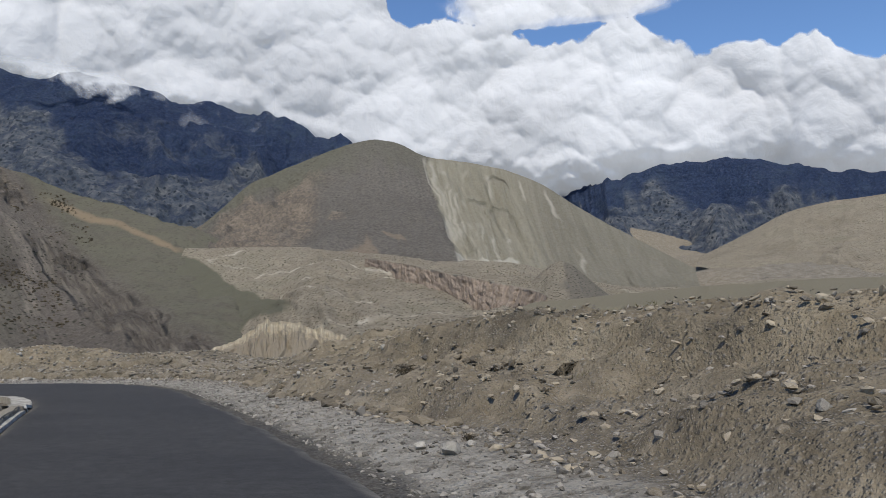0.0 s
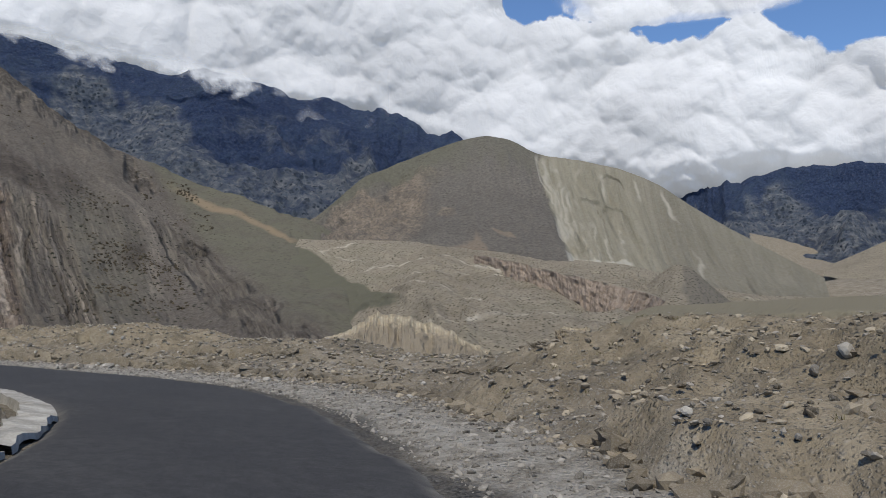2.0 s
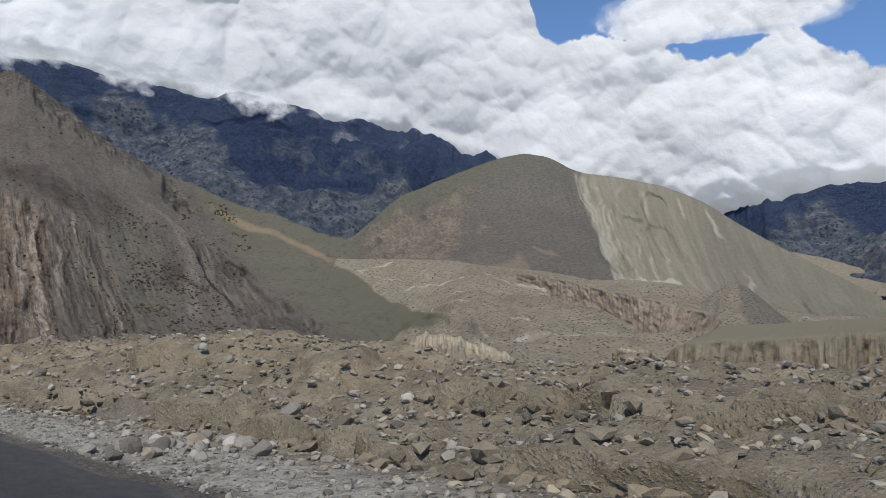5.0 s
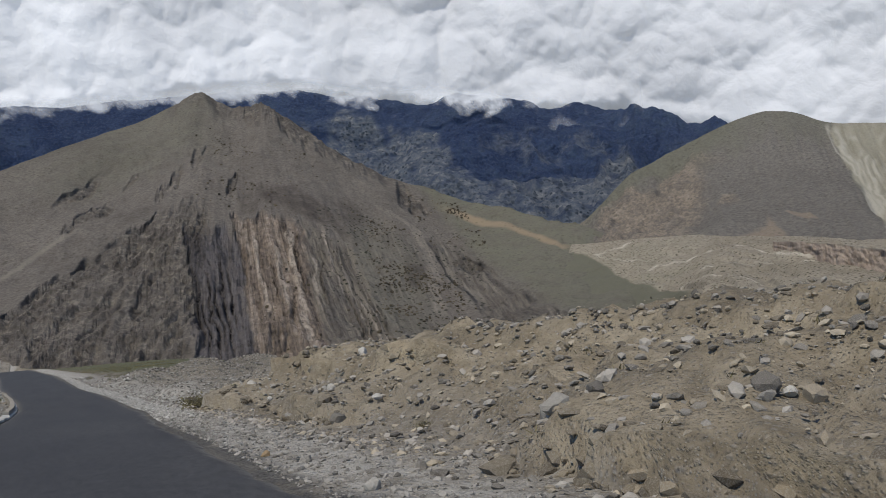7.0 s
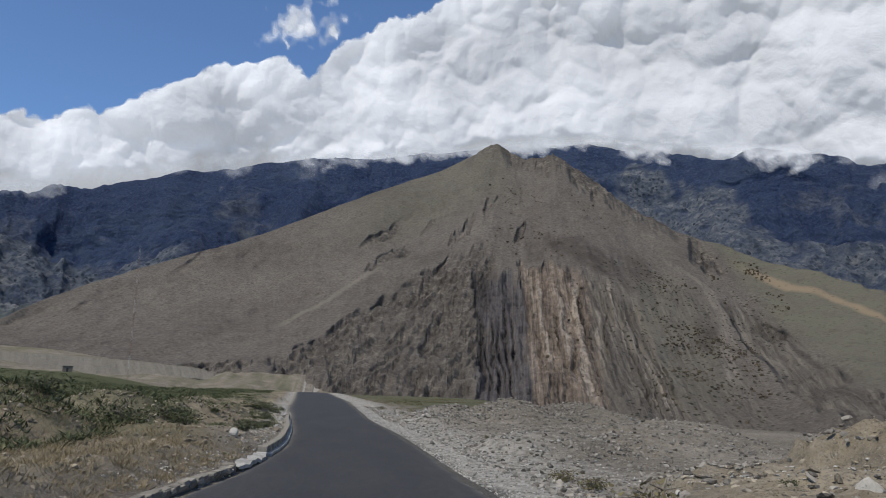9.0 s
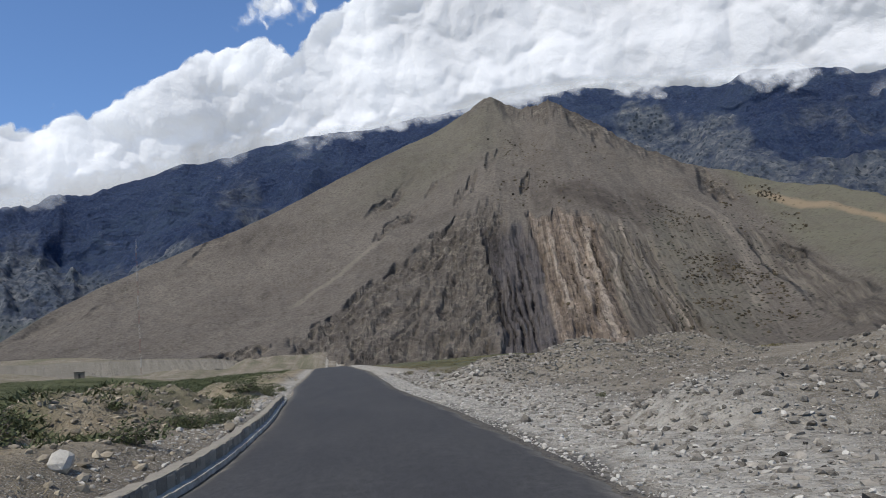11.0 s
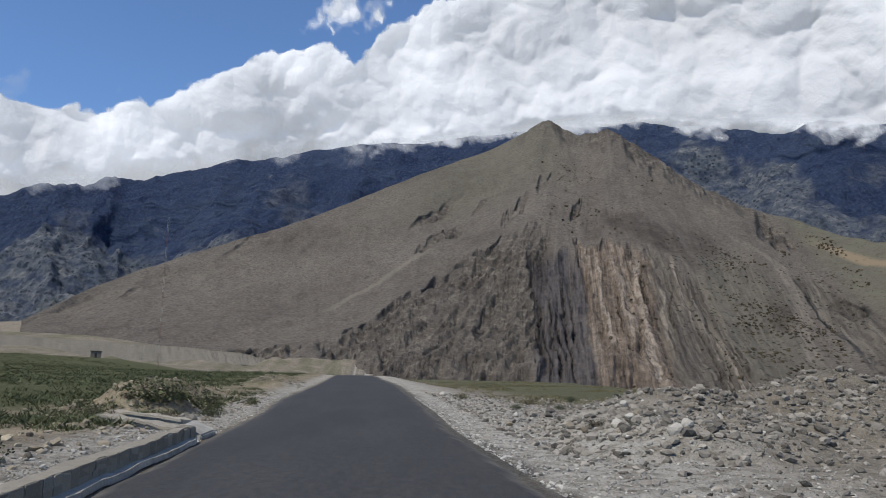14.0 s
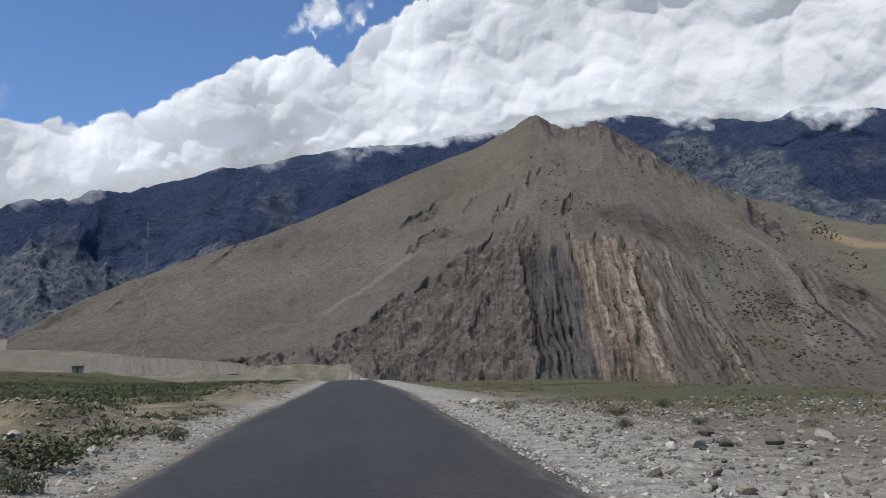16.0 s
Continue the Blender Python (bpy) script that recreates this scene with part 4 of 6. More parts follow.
def valley_relief(u, v, P):
    X, Y = P[:, :, 0], P[:, :, 1]
    k = np.clip(v * 6, 0.05, 1)
    edge = step(u, 1.2, 3.0)
    saw = (v * 7 + 0.8 * fbm(u * 0.7, v * 2, 3, 43)) % 1.0
    z = (ridged(u * 1.1, v * 1.8, 4, 41) - 0.7) * 12 * (0.25 + 0.75 * edge) + 4.5 * (saw - step(saw, 0.7, 1.0) * saw) * step(u, 1.5, 3) + 1.8 * fbm(X / 40, Y / 40, 5, 42)
    return (z + (ridged(X / 22, Y / 22, 3, 44) - 0.7) * 1.0) * k


# worn tracks over the valley slope, as columns and shares of the way down
TRACKS = [((2.1, 0.05), (1.9, 0.125), (1.34, 0.17), (1.7, 0.25), (2.3, 0.33)), ((2.3, 0.42), (3.1, 0.36), (3.6, 0.30)), ((3.4, 0.50), (4.3, 0.44), (5.4, 0.40)),
          ((2.6, 0.70), (3.4, 0.60), (4.1, 0.62), (4.9, 0.66)), ((4.1, 0.20), (4.7, 0.28), (5.2, 0.38)), ((3.6, 0.98), (4.5, 0.86), (5.4, 0.74), (6.2, 0.70)), ((8.6, 0.10), (9.2, 0.25), (9.6, 0.42))]


def valley_masks(u, v, P):
    path = np.zeros_like(u)
    a, b = u + 0.05 * fbm(u * 3, v * 9, 3, 45), v + 0.012 * fbm(u * 4, v * 9, 3, 46)
    for line in TRACKS:
        for (u0, v0), (u1, v1) in zip(line, line[1:]):
            du, dv = u1 - u0, (v1 - v0) * 6
            s = np.clip(((a - u0) * du + (b - v0) * 6 * dv) / (du * du + dv * dv), 0, 1)
            path = np.maximum(path, 1 - step(np.hypot(a - u0 - s * du, (b - v0) * 6 - s * dv), 0.02, 0.06))
    line = np.interp(a, [0.6, 1.2, 1.7, 2.1, 3.0, 3.9], [0.05, 0.17, 0.38, 0.58, 0.70, 0.77])
    turf = step(b - line, -0.01, 0.03) * (1 - step(a, 2.9, 3.3)) * (1 - step(b - np.interp(a, [1.5, 2.3, 4.0], [1.2, 0.86, 0.79]), -0.01, 0.02))
    return {"path": 0.85 * path * np.clip(0.7 + 0.6 * fbm(u * 5, v * 9, 3, 47), 0.1, 1), "turf": turf, "dark": 0 * u}


def flutes(depth, rate, rough=0.1):
    def relief(u, v, P):
        return (ridged(u * rate, v * 0.35, 4, 51, 0.6) - 0.7) * depth * step(v, 0.02, 0.25) + 0.22 * depth * fbm(u * 3, v * 1.5, 3, 53) + rough * depth * fbm(u * rate * 0.8, v * 3, 4, 57, 0.6) * step(v, -0.05, 0.1)
    return relief


def cap_mask(u, v, P):
    return {"cap": 1 - step(v + 0.05 * fbm(u * 5, v * 5, 3, 52), 0.02, 0.12)}


def badland(u, v, P):
    """Knife ridges that fan out downhill between gullies."""
    r = ridged(u * 1.5 + 0.5 * fbm(u * 1.2, v * 2, 3, 54), v * 0.8, 4, 55, 0.55) - 0.68
    return r * 9 * step(v, -0.1, 0.4) + 2.2 * fbm(u * 4, v * 3, 4, 56) * np.clip(1 - v, 0.2, 1)


HILL = [
    ((-417, 969, 51), (-354, 832, 32)),
    ((-371, 1074, 106), (-273, 812, 22)),
    ((-273, 1177, 169), (-178, 799, 17)),
    ((-132, 1273, 237), (-75, 756, 12)),
    ((23, 1380, 334), (-13, 700, 3)),
    ((204, 1465, 428), (39, 659, -9)),
    ((296, 1479, 487), (88, 643, -14)),
    ((366, 1442, 454), (137, 634, -17)),
    ((396, 1382, 444), (187, 630, -20)),
    ((464, 1306, 369), (256, 614, -25)),
    ((531, 1246, 298), (305, 611, -29)),
    ((643, 1178, 237), (367, 609, -32)),
    ((713, 973, 159), (433, 558, 0)),
    ((735, 905, 138), (577, 607, 22)),
    ((754, 850, 106), (721, 813, 90)),
]
DOME = [
    ((772, 1023, 122), (716, 940, 107)),
    ((830, 1004, 163), (706, 847, 109)),
    ((921, 993, 239), (719, 797, 99)),
    ((1015, 973, 280), (741, 724, 91)),
    ((1103, 924, 319), (779, 655, 87)),
    ((1153, 895, 333), (811, 603, 79)),
    ((1176, 850, 320), (835, 555, 71)),
    ((1188, 800, 286), (860, 518, 64)),
    ((1238, 743, 275), (896, 478, 59)),
    ((1280, 675, 253), (916, 422, 49)),
    ((1285, 602, 216), (898, 367, 23)),
    ((1265, 528, 164), (878, 288, -10)),
    ((1251, 433, 105), (891, 253, -12)),
    ((1241, 306, 31), (1050, 245, 6)),
]
RANGE = [
    ((-1995, 3056, 519), (-1095, 1733, 103)),
    ((-1490, 3226, 722), (-793, 1786, 100)),
    ((-1250, 3329, 782), (-646, 1793, 98)),
    ((-1004, 3413, 856), (-504, 1788, 107)),
    ((-371, 3540, 1036), (-188, 1850, 117)),
    ((198, 3554, 1063), (94, 1857, 125)),
    ((1140, 3369, 1159), (518, 1888, 214)),
    ((1454, 3244, 1103), (761, 1801, 201)),
    ((1723, 3013, 1048), (933, 1622, 251)),
    ((2082, 2780, 968), (1034, 1440, 198)),
    ((2273, 2494, 889), (1105, 1323, 166)),
    ((2345, 2287, 802), (1182, 1256, 163)),
    ((2415, 2064, 716), (1272, 1167, 160)),
    ((2463, 1847, 582), (1355, 1073, 155)),
]
RIGHT = [
    ((3695, 2321, 674), (2849, 1788, 352)),
    ((3771, 1996, 703), (2887, 1530, 329)),
    ((3519, 1609, 583), (2430, 1105, 280)),
    ((3381, 1430, 546), (2377, 981, 236)),
    ((3347, 1249, 560), (2328, 834, 158)),
    ((3467, 885, 564), (2303, 593, 97)),
    ((3538, 563, 508), (2352, 379, 76)),
    ((3571, 326, 455), (2376, 221, 58)),
    ((3591, -97, 405), (2391, -60, 33)),
    ((3538, -674, 265), (2359, -449, -4)),
]
SPUR = [
    ((1907, 522, 74), (1619, 437, 52)),
    ((1986, 420, 127), (1591, 352, 47)),
    ((2056, 328, 181), (1563, 245, 38)),
    ((2072, 230, 196), (1526, 166, 31)),
    ((2079, 174, 197), (1481, 119, 25)),
    ((2091, -26, 207), (1491, -21, 11)),
    ((2072, -341, 177), (1479, -245, -9)),
]
VALE = [
    ((645, 978, 119.1), (440, 705, -13.2)),
    ((681, 842, 100.1), (456, 593, -13.5)),
    ((698, 770, 96.5), (481, 522, -16.9)),
    ((743, 722, 93.6), (453, 432, -16.4)),
    ((791, 683, 90.1), (382, 318, -16.1)),
    ((809, 621, 78.9), (321, 222, -30.2)),
    ((864, 521, 61.7), (357, 190, -33.1)),
    ((907, 450, 52.5), (375, 161, -34.3)),
    ((899, 367, 27.0), (389, 134, -32.2)),
    ((906, 298, 9.7), (401, 106, -29.9)),
    ((1048, 252, 6.1), (413, 71, -27.8)),
    ((1270, 183, 13.2), (424, 29, -25.7)),
    ((1290, 9, -7.6), (431, -30, -26.3)),
]
RED = [
    ((716, 562, 64.8), (702, 551, 58.3)),
    ((651, 475, 55.2), (636, 464, 38.0)),
    ((621, 415, 45.2), (606, 405, 24.4)),
    ((604, 369, 35.0), (592, 356, 14.1)),
    ((581, 317, 26.6), (565, 308, 4.1)),
    ((569, 276, 18.1), (551, 272, -2.4)),
    ((605, 263, 10.4), (586, 260, -2.0)),
    ((634, 266, 3.6), (618, 259, -0.9)),
]
TAN = [
    ((291, 132, -13.8), (279, 128, -22.7)),
    ((295, 124, -4.7), (283, 121, -25.4)),
    ((311, 101, -4.6), (297, 96, -26.3)),
    ((326, 78, -3.2), (307, 72, -25.7)),
    ((338, 62, -2.4), (318, 57, -25.4)),
    ((349, 41, -1.9), (329, 37, -26.1)),
    ((357, 4, -1.5), (337, 3, -26.4)),
    ((361, -54, -3.6), (341, -51, -28.3)),
]
MOUND = [
    ((716.0, 330.0, 20.2), (688.1, 318.5, 17.5)),
    ((719.9, 311.5, 35.5), (630.8, 277.1, 4.0)),
    ((721.1, 297.7, 41.6), (603.6, 242.2, -4.9)),
    ((717.5, 281.9, 37.0), (604.2, 217.0, -8.1)),
    ((716.8, 258.9, 16.6), (611.3, 200.3, -10.2)),
    ((707.9, 228.1, -6.3), (635.0, 194.9, -11.2)),
]
CREAM = [
    ((279, 326, -22.5), (252, 296, -24.5)),
    ((287, 312, -13.5), (259, 283, -22.5)),
    ((298, 299, -8.8), (270, 270, -23.9)),
    ((306, 291, 0.7), (278, 263, -24.4)),
    ((313, 281, -1.7), (285, 253, -24.9)),
    ((321, 271, -4.2), (293, 243, -25.6)),
    ((333, 255, -10.3), (303, 229, -25.6)),
    ((339, 246, -17.5), (309, 220, -25.8)),
    ((350, 236, -24.5), (318, 212, -26.5)),
]
CREAM_SMALL = [
    ((424, 242, -15.4), (415, 236, -18.3)),
    ((424, 234, -11.1), (415, 229, -19.4)),
    ((431, 220, -12.4), (423, 215, -20.7)),
    ((434, 216, -17.4), (426, 210, -21.0)),
]
SCARP = [
    ((-338, 603, 27.6), (-316, 570, 12.2)),
    ((-266, 642, 24.7), (-249, 606, 10.6)),
    ((-197, 669, 21.1), (-185, 631, 8.9)),
    ((-147, 683, 18.7), (-134, 645, 7.4)),
    ((-105, 691, 14.4), (-97, 652, 7.4)),
    ((-88, 694, 8.3), (-83, 654, 7.1)),
]
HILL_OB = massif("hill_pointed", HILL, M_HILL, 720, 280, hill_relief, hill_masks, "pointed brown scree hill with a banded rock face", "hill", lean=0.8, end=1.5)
massif("hill_domed", DOME, M_DOME, 400, 170, dome_relief, dome_masks, "rounded grey scree hill with a pale eroded flank", "hill", bow=0.10)
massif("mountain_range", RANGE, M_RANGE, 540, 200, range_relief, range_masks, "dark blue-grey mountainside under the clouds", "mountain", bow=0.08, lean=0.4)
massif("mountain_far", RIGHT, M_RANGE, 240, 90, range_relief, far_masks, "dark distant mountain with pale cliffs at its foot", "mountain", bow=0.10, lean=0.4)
massif("hill_bare", SPUR, M_VALLEY, 200, 90, valley_relief, lambda u, v, P: {}, "bare grey-brown ridge beyond the river terraces", "hill")
VALE_OB = massif("valley_slope", VALE, M_VALLEY, 460, 200, valley_relief, valley_masks, "grey-brown valley slopes with worn pale footpaths", "slope", bow=0.0, back=0.04, end=1.2)
# dark: the mound's right side coloured down for its shade
massif("mound", MOUND, M_VALLEY, 110, 60, lambda u, v, P: (ridged(u * 2, v * 1.2, 3, 48) - 0.7) * 3 * near_crest(v, 0.3), lambda u, v, P: {"path": 0 * u, "turf": 0 * u, "dark": 0.15 + 0.55 * step(u + 0.15 * fbm(u * 3, v * 4, 3, 49), 2.2, 2.5)}, "steep mound of dark grey scree, coloured darker on its shaded side, below the rounded hill", "hill", bow=0.06, back=0.6)
massif("terrace_scarp", SCARP, M_SCARP, 160, 40, flutes(1.5, 2.0), cap_mask, "long beige river-terrace scarp beyond the field", "cliff", bow=0.0, back=2.0, back_slope=0.0)
massif("cliff_red", RED, M_RED_CLIFF, 320, 40, flutes(3.5, 5.0, 0.5), cap_mask, "fluted reddish earth cliffs across the valley", "cliff", bow=0.0, back=0.8, back_slope=0.3, end=1.7, lean=1.6)
massif("cliff_tan", TAN, M_TAN_CLIFF, 320, 40, flutes(5, 4.0), cap_mask, "fluted tan earth cliff with a grassy flat top", "cliff", bow=0.0, back=6.0, back_slope=-0.05, lean=1.8)
massif("cliff_cream", CREAM, M_PALE_CLIFF, 240, 80, badland, cap_mask, "cream-coloured badland ridge with fanned gullies in the gorge", "cliff", bow=-0.05, back=1.0, end=1.6, lean=1.2)
massif("cliff_cream_small", CREAM_SMALL, M_PALE_CLIFF, 120, 50, badland, cap_mask, "small cream-coloured earth scarp in the gorge", "cliff", bow=-0.05, back=1.0, end=1.5, lean=1.0)

# ---- clouds: a bank of billows with level, misty undersides ----
CLOUD_AZ = np.array([60, 25, 20.7, 16.9, 13.5, 10, 4.4, 2.7, 1.0, -1.6, -6, -10, -20, -47, -51.5, -53, -57, -64.6, -70.8, -72.7, -76.5, -83.2, -85, -100, -140])
CLOUD_TOP = np.array([14, 17.0, 17.2, 18.0, 19.4, 21.2, 22.6, 21.5, 23.8, 25.2, 26, 30, 33, 33, 24, 21, 20.0, 18.6, 18.5, 16.9, 16.6, 15.4, 13.7, 13, 13])
BASE_AZ = np.array([60, 24.7, 16.3, 13.4, 7.6, 5.6, -7.4, -10.8, -18.6, -22, -27.7, -35, -42.4, -49, -55.7, -63, -70, -76, -85, -100, -140])
CLOUD_BASE = np.array([7.5, 10.0, 11.9, 12.9, 13.9, 14.9, 15.2, 16.2, 16.4, 15.6, 14.7, 13.2, 12.2, 9.8, 8.0, 6.7, 7.4, 7.0, 6.4, 5.5, 5.5])


def lobes(x, y, seed):
    """Rounded bumps, 1 at their middles and 0 in the creases between."""
    ix, iy = np.floor(x), np.floor(y)
    best = np.full(x.shape, 9.0)
    for dx in (-1, 0, 1):
        for dy in (-1, 0, 1):
            cx, cy = ix + dx, iy + dy
            px, py = cx + 0.1 + 0.8 * hash2(cx, cy, seed), cy + 0.1 + 0.8 * hash2(cx, cy, seed + 1)
            best = np.minimum(best, (x - px) ** 2 + (y - py) ** 2)
    return np.clip(1 - best, 0, 1)


def cloud_bank():
    az, el = np.concatenate([np.arange(-125, -92, 0.5), np.arange(-92, 33, 0.14), np.arange(33, 60, 0.5)]), np.arange(4.0, 35.0, 0.16)
    AZ, EL = np.meshgrid(az, el, indexing="ij")
    top, base = np.interp(-AZ, -CLOUD_AZ, CLOUD_TOP), np.interp(-AZ, -BASE_AZ, CLOUD_BASE)
    wx, wy = AZ + 0.5 * fbm(AZ / 2.5, EL / 2.5, 3, 61), EL + 0.5 * fbm(AZ / 2.5, EL / 2.5, 3, 62)
    H, amp = 0.0, 1.0
    for k, size in enumerate((8.0, 4.2, 2.1, 1.05, 0.55)):
        H = H + amp * lobes(wx / size + 3.1 * k, wy / size, 63 + 2 * k)
        amp *= 0.52
    H = H / 1.95
    smooth = sum(w * lobes(wx / z + o, wy / z, sd) for w, z, o, sd in ((0.55, 8.0, 0, 63), (0.30, 4.2, 3.1, 65), (0.15, 2.1, 6.2, 67)))
    inside = (top - EL) / 1.6
    cover_main = inside + (H - 0.62) * 3.2
    upper = 2.6 - np.hypot((AZ + 66) / 8.5, (EL - 21.4) / 2.2) * 3.0 + (H - 0.55) * 3.0
    wisps = 0.35 - np.hypot((AZ - 3.5) / 3.0, (EL - 25.3) / 1.5) * 0.8 + (H - 0.62) * 1.5 + 0.7 * fbm(AZ / 1.1, EL / 1.1, 4, 77)
    cover = np.clip(np.maximum(np.maximum(cover_main, upper), wisps), -0.5, 1.6)
    loose = step(-AZ, 2, 14)
    knob = lobes(AZ / 1.7, EL / 1.4, 85) * 0.6 + lobes(AZ / 0.8, EL / 0.7, 87) * 0.4
    under = EL - base + 0.3 * (1 - step(-AZ, 37, 43)) + 0.5 * fbm(AZ / 2.5, EL / 2.5, 4, 70) + (knob - 0.5) * (1.0 - 0.5 * loose)
    thin = np.clip(np.maximum(upper, wisps) - cover_main, 0, 1)
    cover = np.minimum(cover, under * (1.8 - 0.7 * loose))
    soft = np.maximum((1 - step(under, 0.3, 1.4)) * (0.3 + 0.7 * loose), 0.8 * step(thin, 0.0, 1.0))
    R = 3800.0 - ((0.55 * smooth + 0.45 * H) * 230 * step(under, 0.0, 3.0))
    ra, re = np.radians(AZ), np.radians(EL)
    P = np.stack([-np.sin(ra) * R, np.cos(ra) * R, np.tan(re) * R + 1.4], -1)
    faces = grid_faces(len(az), len(el))
    faces = faces[(cover.ravel()[faces] > -0.45).any(1)]
    me = mesh_from("cloud_bank", P.reshape(-1, 3), faces, M_CLOUD)
    # puff and under dim the glow as shade in creases, undersides and some headings
    for key, values in (("cover", cover), ("puff", step(0.6 * smooth + 0.4 * H, 0.30, 0.90) * np.interp(AZ, [-70, -55, -38, -15, 0, 15], [0.85, 0.62, 0.42, 0.62, 1.0, 1.1]) * np.clip(0.85 + 0.7 * fbm(AZ / 9, EL / 6, 3, 88), 0.3, 1.3)), ("under", (1 - step(under, 0.3, 3.0)) * (0.2 + 0.6 * loose)), ("soft", soft)):
        attribute(me, key, values)
    return tagged(new("cloud_bank", me), "white cumulus bank with grey misty underside over the mountains", "cloud", kind="structure")


def mist():
    """Thin rags of cloud that drift across the crest of the range."""
    AZ, EL = np.meshgrid(np.arange(-44, 30, 0.15), np.arange(8.0, 20.0, 0.15), indexing="ij")
    crest = np.array([c for c, _ in RANGE], float)
    edge = EL - np.interp(-AZ, np.degrees(np.arctan2(crest[:, 0], crest[:, 1])), np.degrees(np.arctan2(crest[:, 2], np.hypot(crest[:, 0], crest[:, 1])))) - 0.15
    rag = fbm(AZ / 1.8, EL / 1.2, 5, 78, 0.6)
    cover = np.clip(0.75 - np.abs(edge + 0.3 * rag) * 1.1 + 0.35 * rag, -0.3, 0.8) * np.clip((AZ + 40) / 6, 0, 1) * (0.55 + 0.45 * step(-AZ, -6, 6))
    ra, re = np.radians(AZ), np.radians(EL)
    P = np.stack([-np.sin(ra) * 3250.0, np.cos(ra) * 3250.0, np.tan(re) * 3250.0 + 1.4], -1)
    faces = grid_faces(*AZ.shape)
    faces = faces[(cover.ravel()[faces] > -0.25).any(1)]
    me = mesh_from("mist", P.reshape(-1, 3), faces, M_CLOUD)
    for key, values in (("cover", cover), ("puff", 0 * AZ + 0.8), ("under", 0 * AZ + 0.2), ("soft", 0 * AZ + 1.0)):
        attribute(me, key, values)
    return tagged(new("mist", me), "thin white mist drifting across the crest", "cloud", kind="structure")


cloud_bank()
mist()



# ---- small things: materials ----
def stone_material(name, dark, light):
    """Weathered stone, each piece of its own shade."""
    n = Nodes(name)
    c = n.coords()
    g = n.add("ShaderNodeNewGeometry").outputs
    o = n.add("ShaderNodeObjectInfo").outputs
    shade = n.math("FRACT", n.math("ADD", g["Random Per Island"], o["Random"]))
    a, b = n.noise(c, 7, 6, 0.65), n.noise(c, 55, 4, 0.7)
    col = n.mix(shade, dark, light)
    col = n.mix(n.ramp(a, [(0.35, 0.5), (0.6, 0.0)]), col, n.mix(0.5, col, (0.07, 0.062, 0.05)))
    col = n.mix(n.ramp(b, [(0.45, 0.0), (0.7, 0.3)]), col, (0.42, 0.40, 0.36))
    return n.done(col, 0.9, n.bump(n.math("ADD", a, n.math("MULTIPLY", b, 0.4)), 0.6, 0.03), spec=0.2)


def leaf_material(name, dark, light):
    n = Nodes(name)
    g = n.add("ShaderNodeNewGeometry").outputs
    col = n.mix(g["Random Per Island"], dark, light)
    return n.done(col, 0.8, spec=0.15)


def concrete_material():
    n = Nodes("worn_concrete")
    c = n.coords()
    a, b = n.noise(c, 1.6, 7, 0.65), n.noise(c, 22, 5, 0.7)
    col = n.ramp(n.math("ADD", n.math("MULTIPLY", a, 0.7), n.math("MULTIPLY", b, 0.3)), [(0.32, (0.17, 0.158, 0.135)), (0.5, (0.33, 0.315, 0.28)), (0.66, (0.47, 0.455, 0.41))])
    return n.done(col, 0.9, n.bump(n.math("ADD", a, b), 0.5, 0.02), spec=0.2)


def painted_material(name, colour, rough=0.6):
    n = Nodes(name)
    a = n.noise(n.coords(), 3.0, 6, 0.65)
    return n.done(n.mix(n.ramp(a, [(0.4, 0.0), (0.75, 0.45)]), colour, (0.20, 0.18, 0.15)), rough, spec=0.3)


TONES = [stone_material("white_stone", (0.36, 0.335, 0.285), (0.54, 0.505, 0.44)), stone_material("grey_stone", (0.19, 0.175, 0.15), (0.32, 0.295, 0.25)),
         stone_material("dark_stone", (0.10, 0.088, 0.073), (0.17, 0.152, 0.125)), stone_material("tan_stone", (0.22, 0.18, 0.125), (0.34, 0.285, 0.205)),
         stone_material("ochre_stone", (0.28, 0.185, 0.09), (0.34, 0.24, 0.13))]
M_GRAVEL = stone_material("mixed_gravel", (0.060, 0.052, 0.041), (0.37, 0.335, 0.28))
M_CRUSHED = stone_material("crushed_stone", (0.10, 0.090, 0.074), (0.38, 0.350, 0.30))
M_WHITE_GRAVEL = stone_material("white_gravel", (0.15, 0.14, 0.12), (0.56, 0.53, 0.47))
M_RUBBLE = stone_material("brown_rubble", (0.095, 0.077, 0.053), (0.43, 0.365, 0.262))
M_COBBLE = stone_material("grey_cobble", (0.052, 0.046, 0.037), (0.31, 0.28, 0.232))
M_CLOD = stone_material("earth_clod", (0.085, 0.069, 0.047), (0.24, 0.199, 0.138))
M_CONCRETE = concrete_material()
M_WALL_STONE = stone_material("wall_stone", (0.17, 0.150, 0.120), (0.36, 0.325, 0.262))
M_LEAF = [leaf_material("green_leaves", (0.042, 0.052, 0.024), (0.125, 0.135, 0.068)), leaf_material("dry_leaves", (0.10, 0.085, 0.042), (0.19, 0.165, 0.085)), leaf_material("brown_leaves", (0.045, 0.036, 0.024), (0.095, 0.076, 0.048))]
M_TWIG = stone_material("grey_twigs", (0.08, 0.065, 0.045), (0.15, 0.125, 0.09))
M_STRAW = leaf_material("straw", (0.16, 0.125, 0.07), (0.32, 0.26, 0.16))
M_MAST_RED, M_MAST_WHITE = painted_material("faded_red_paint", (0.15, 0.06, 0.045)), painted_material("grey_paint", (0.30, 0.29, 0.27))
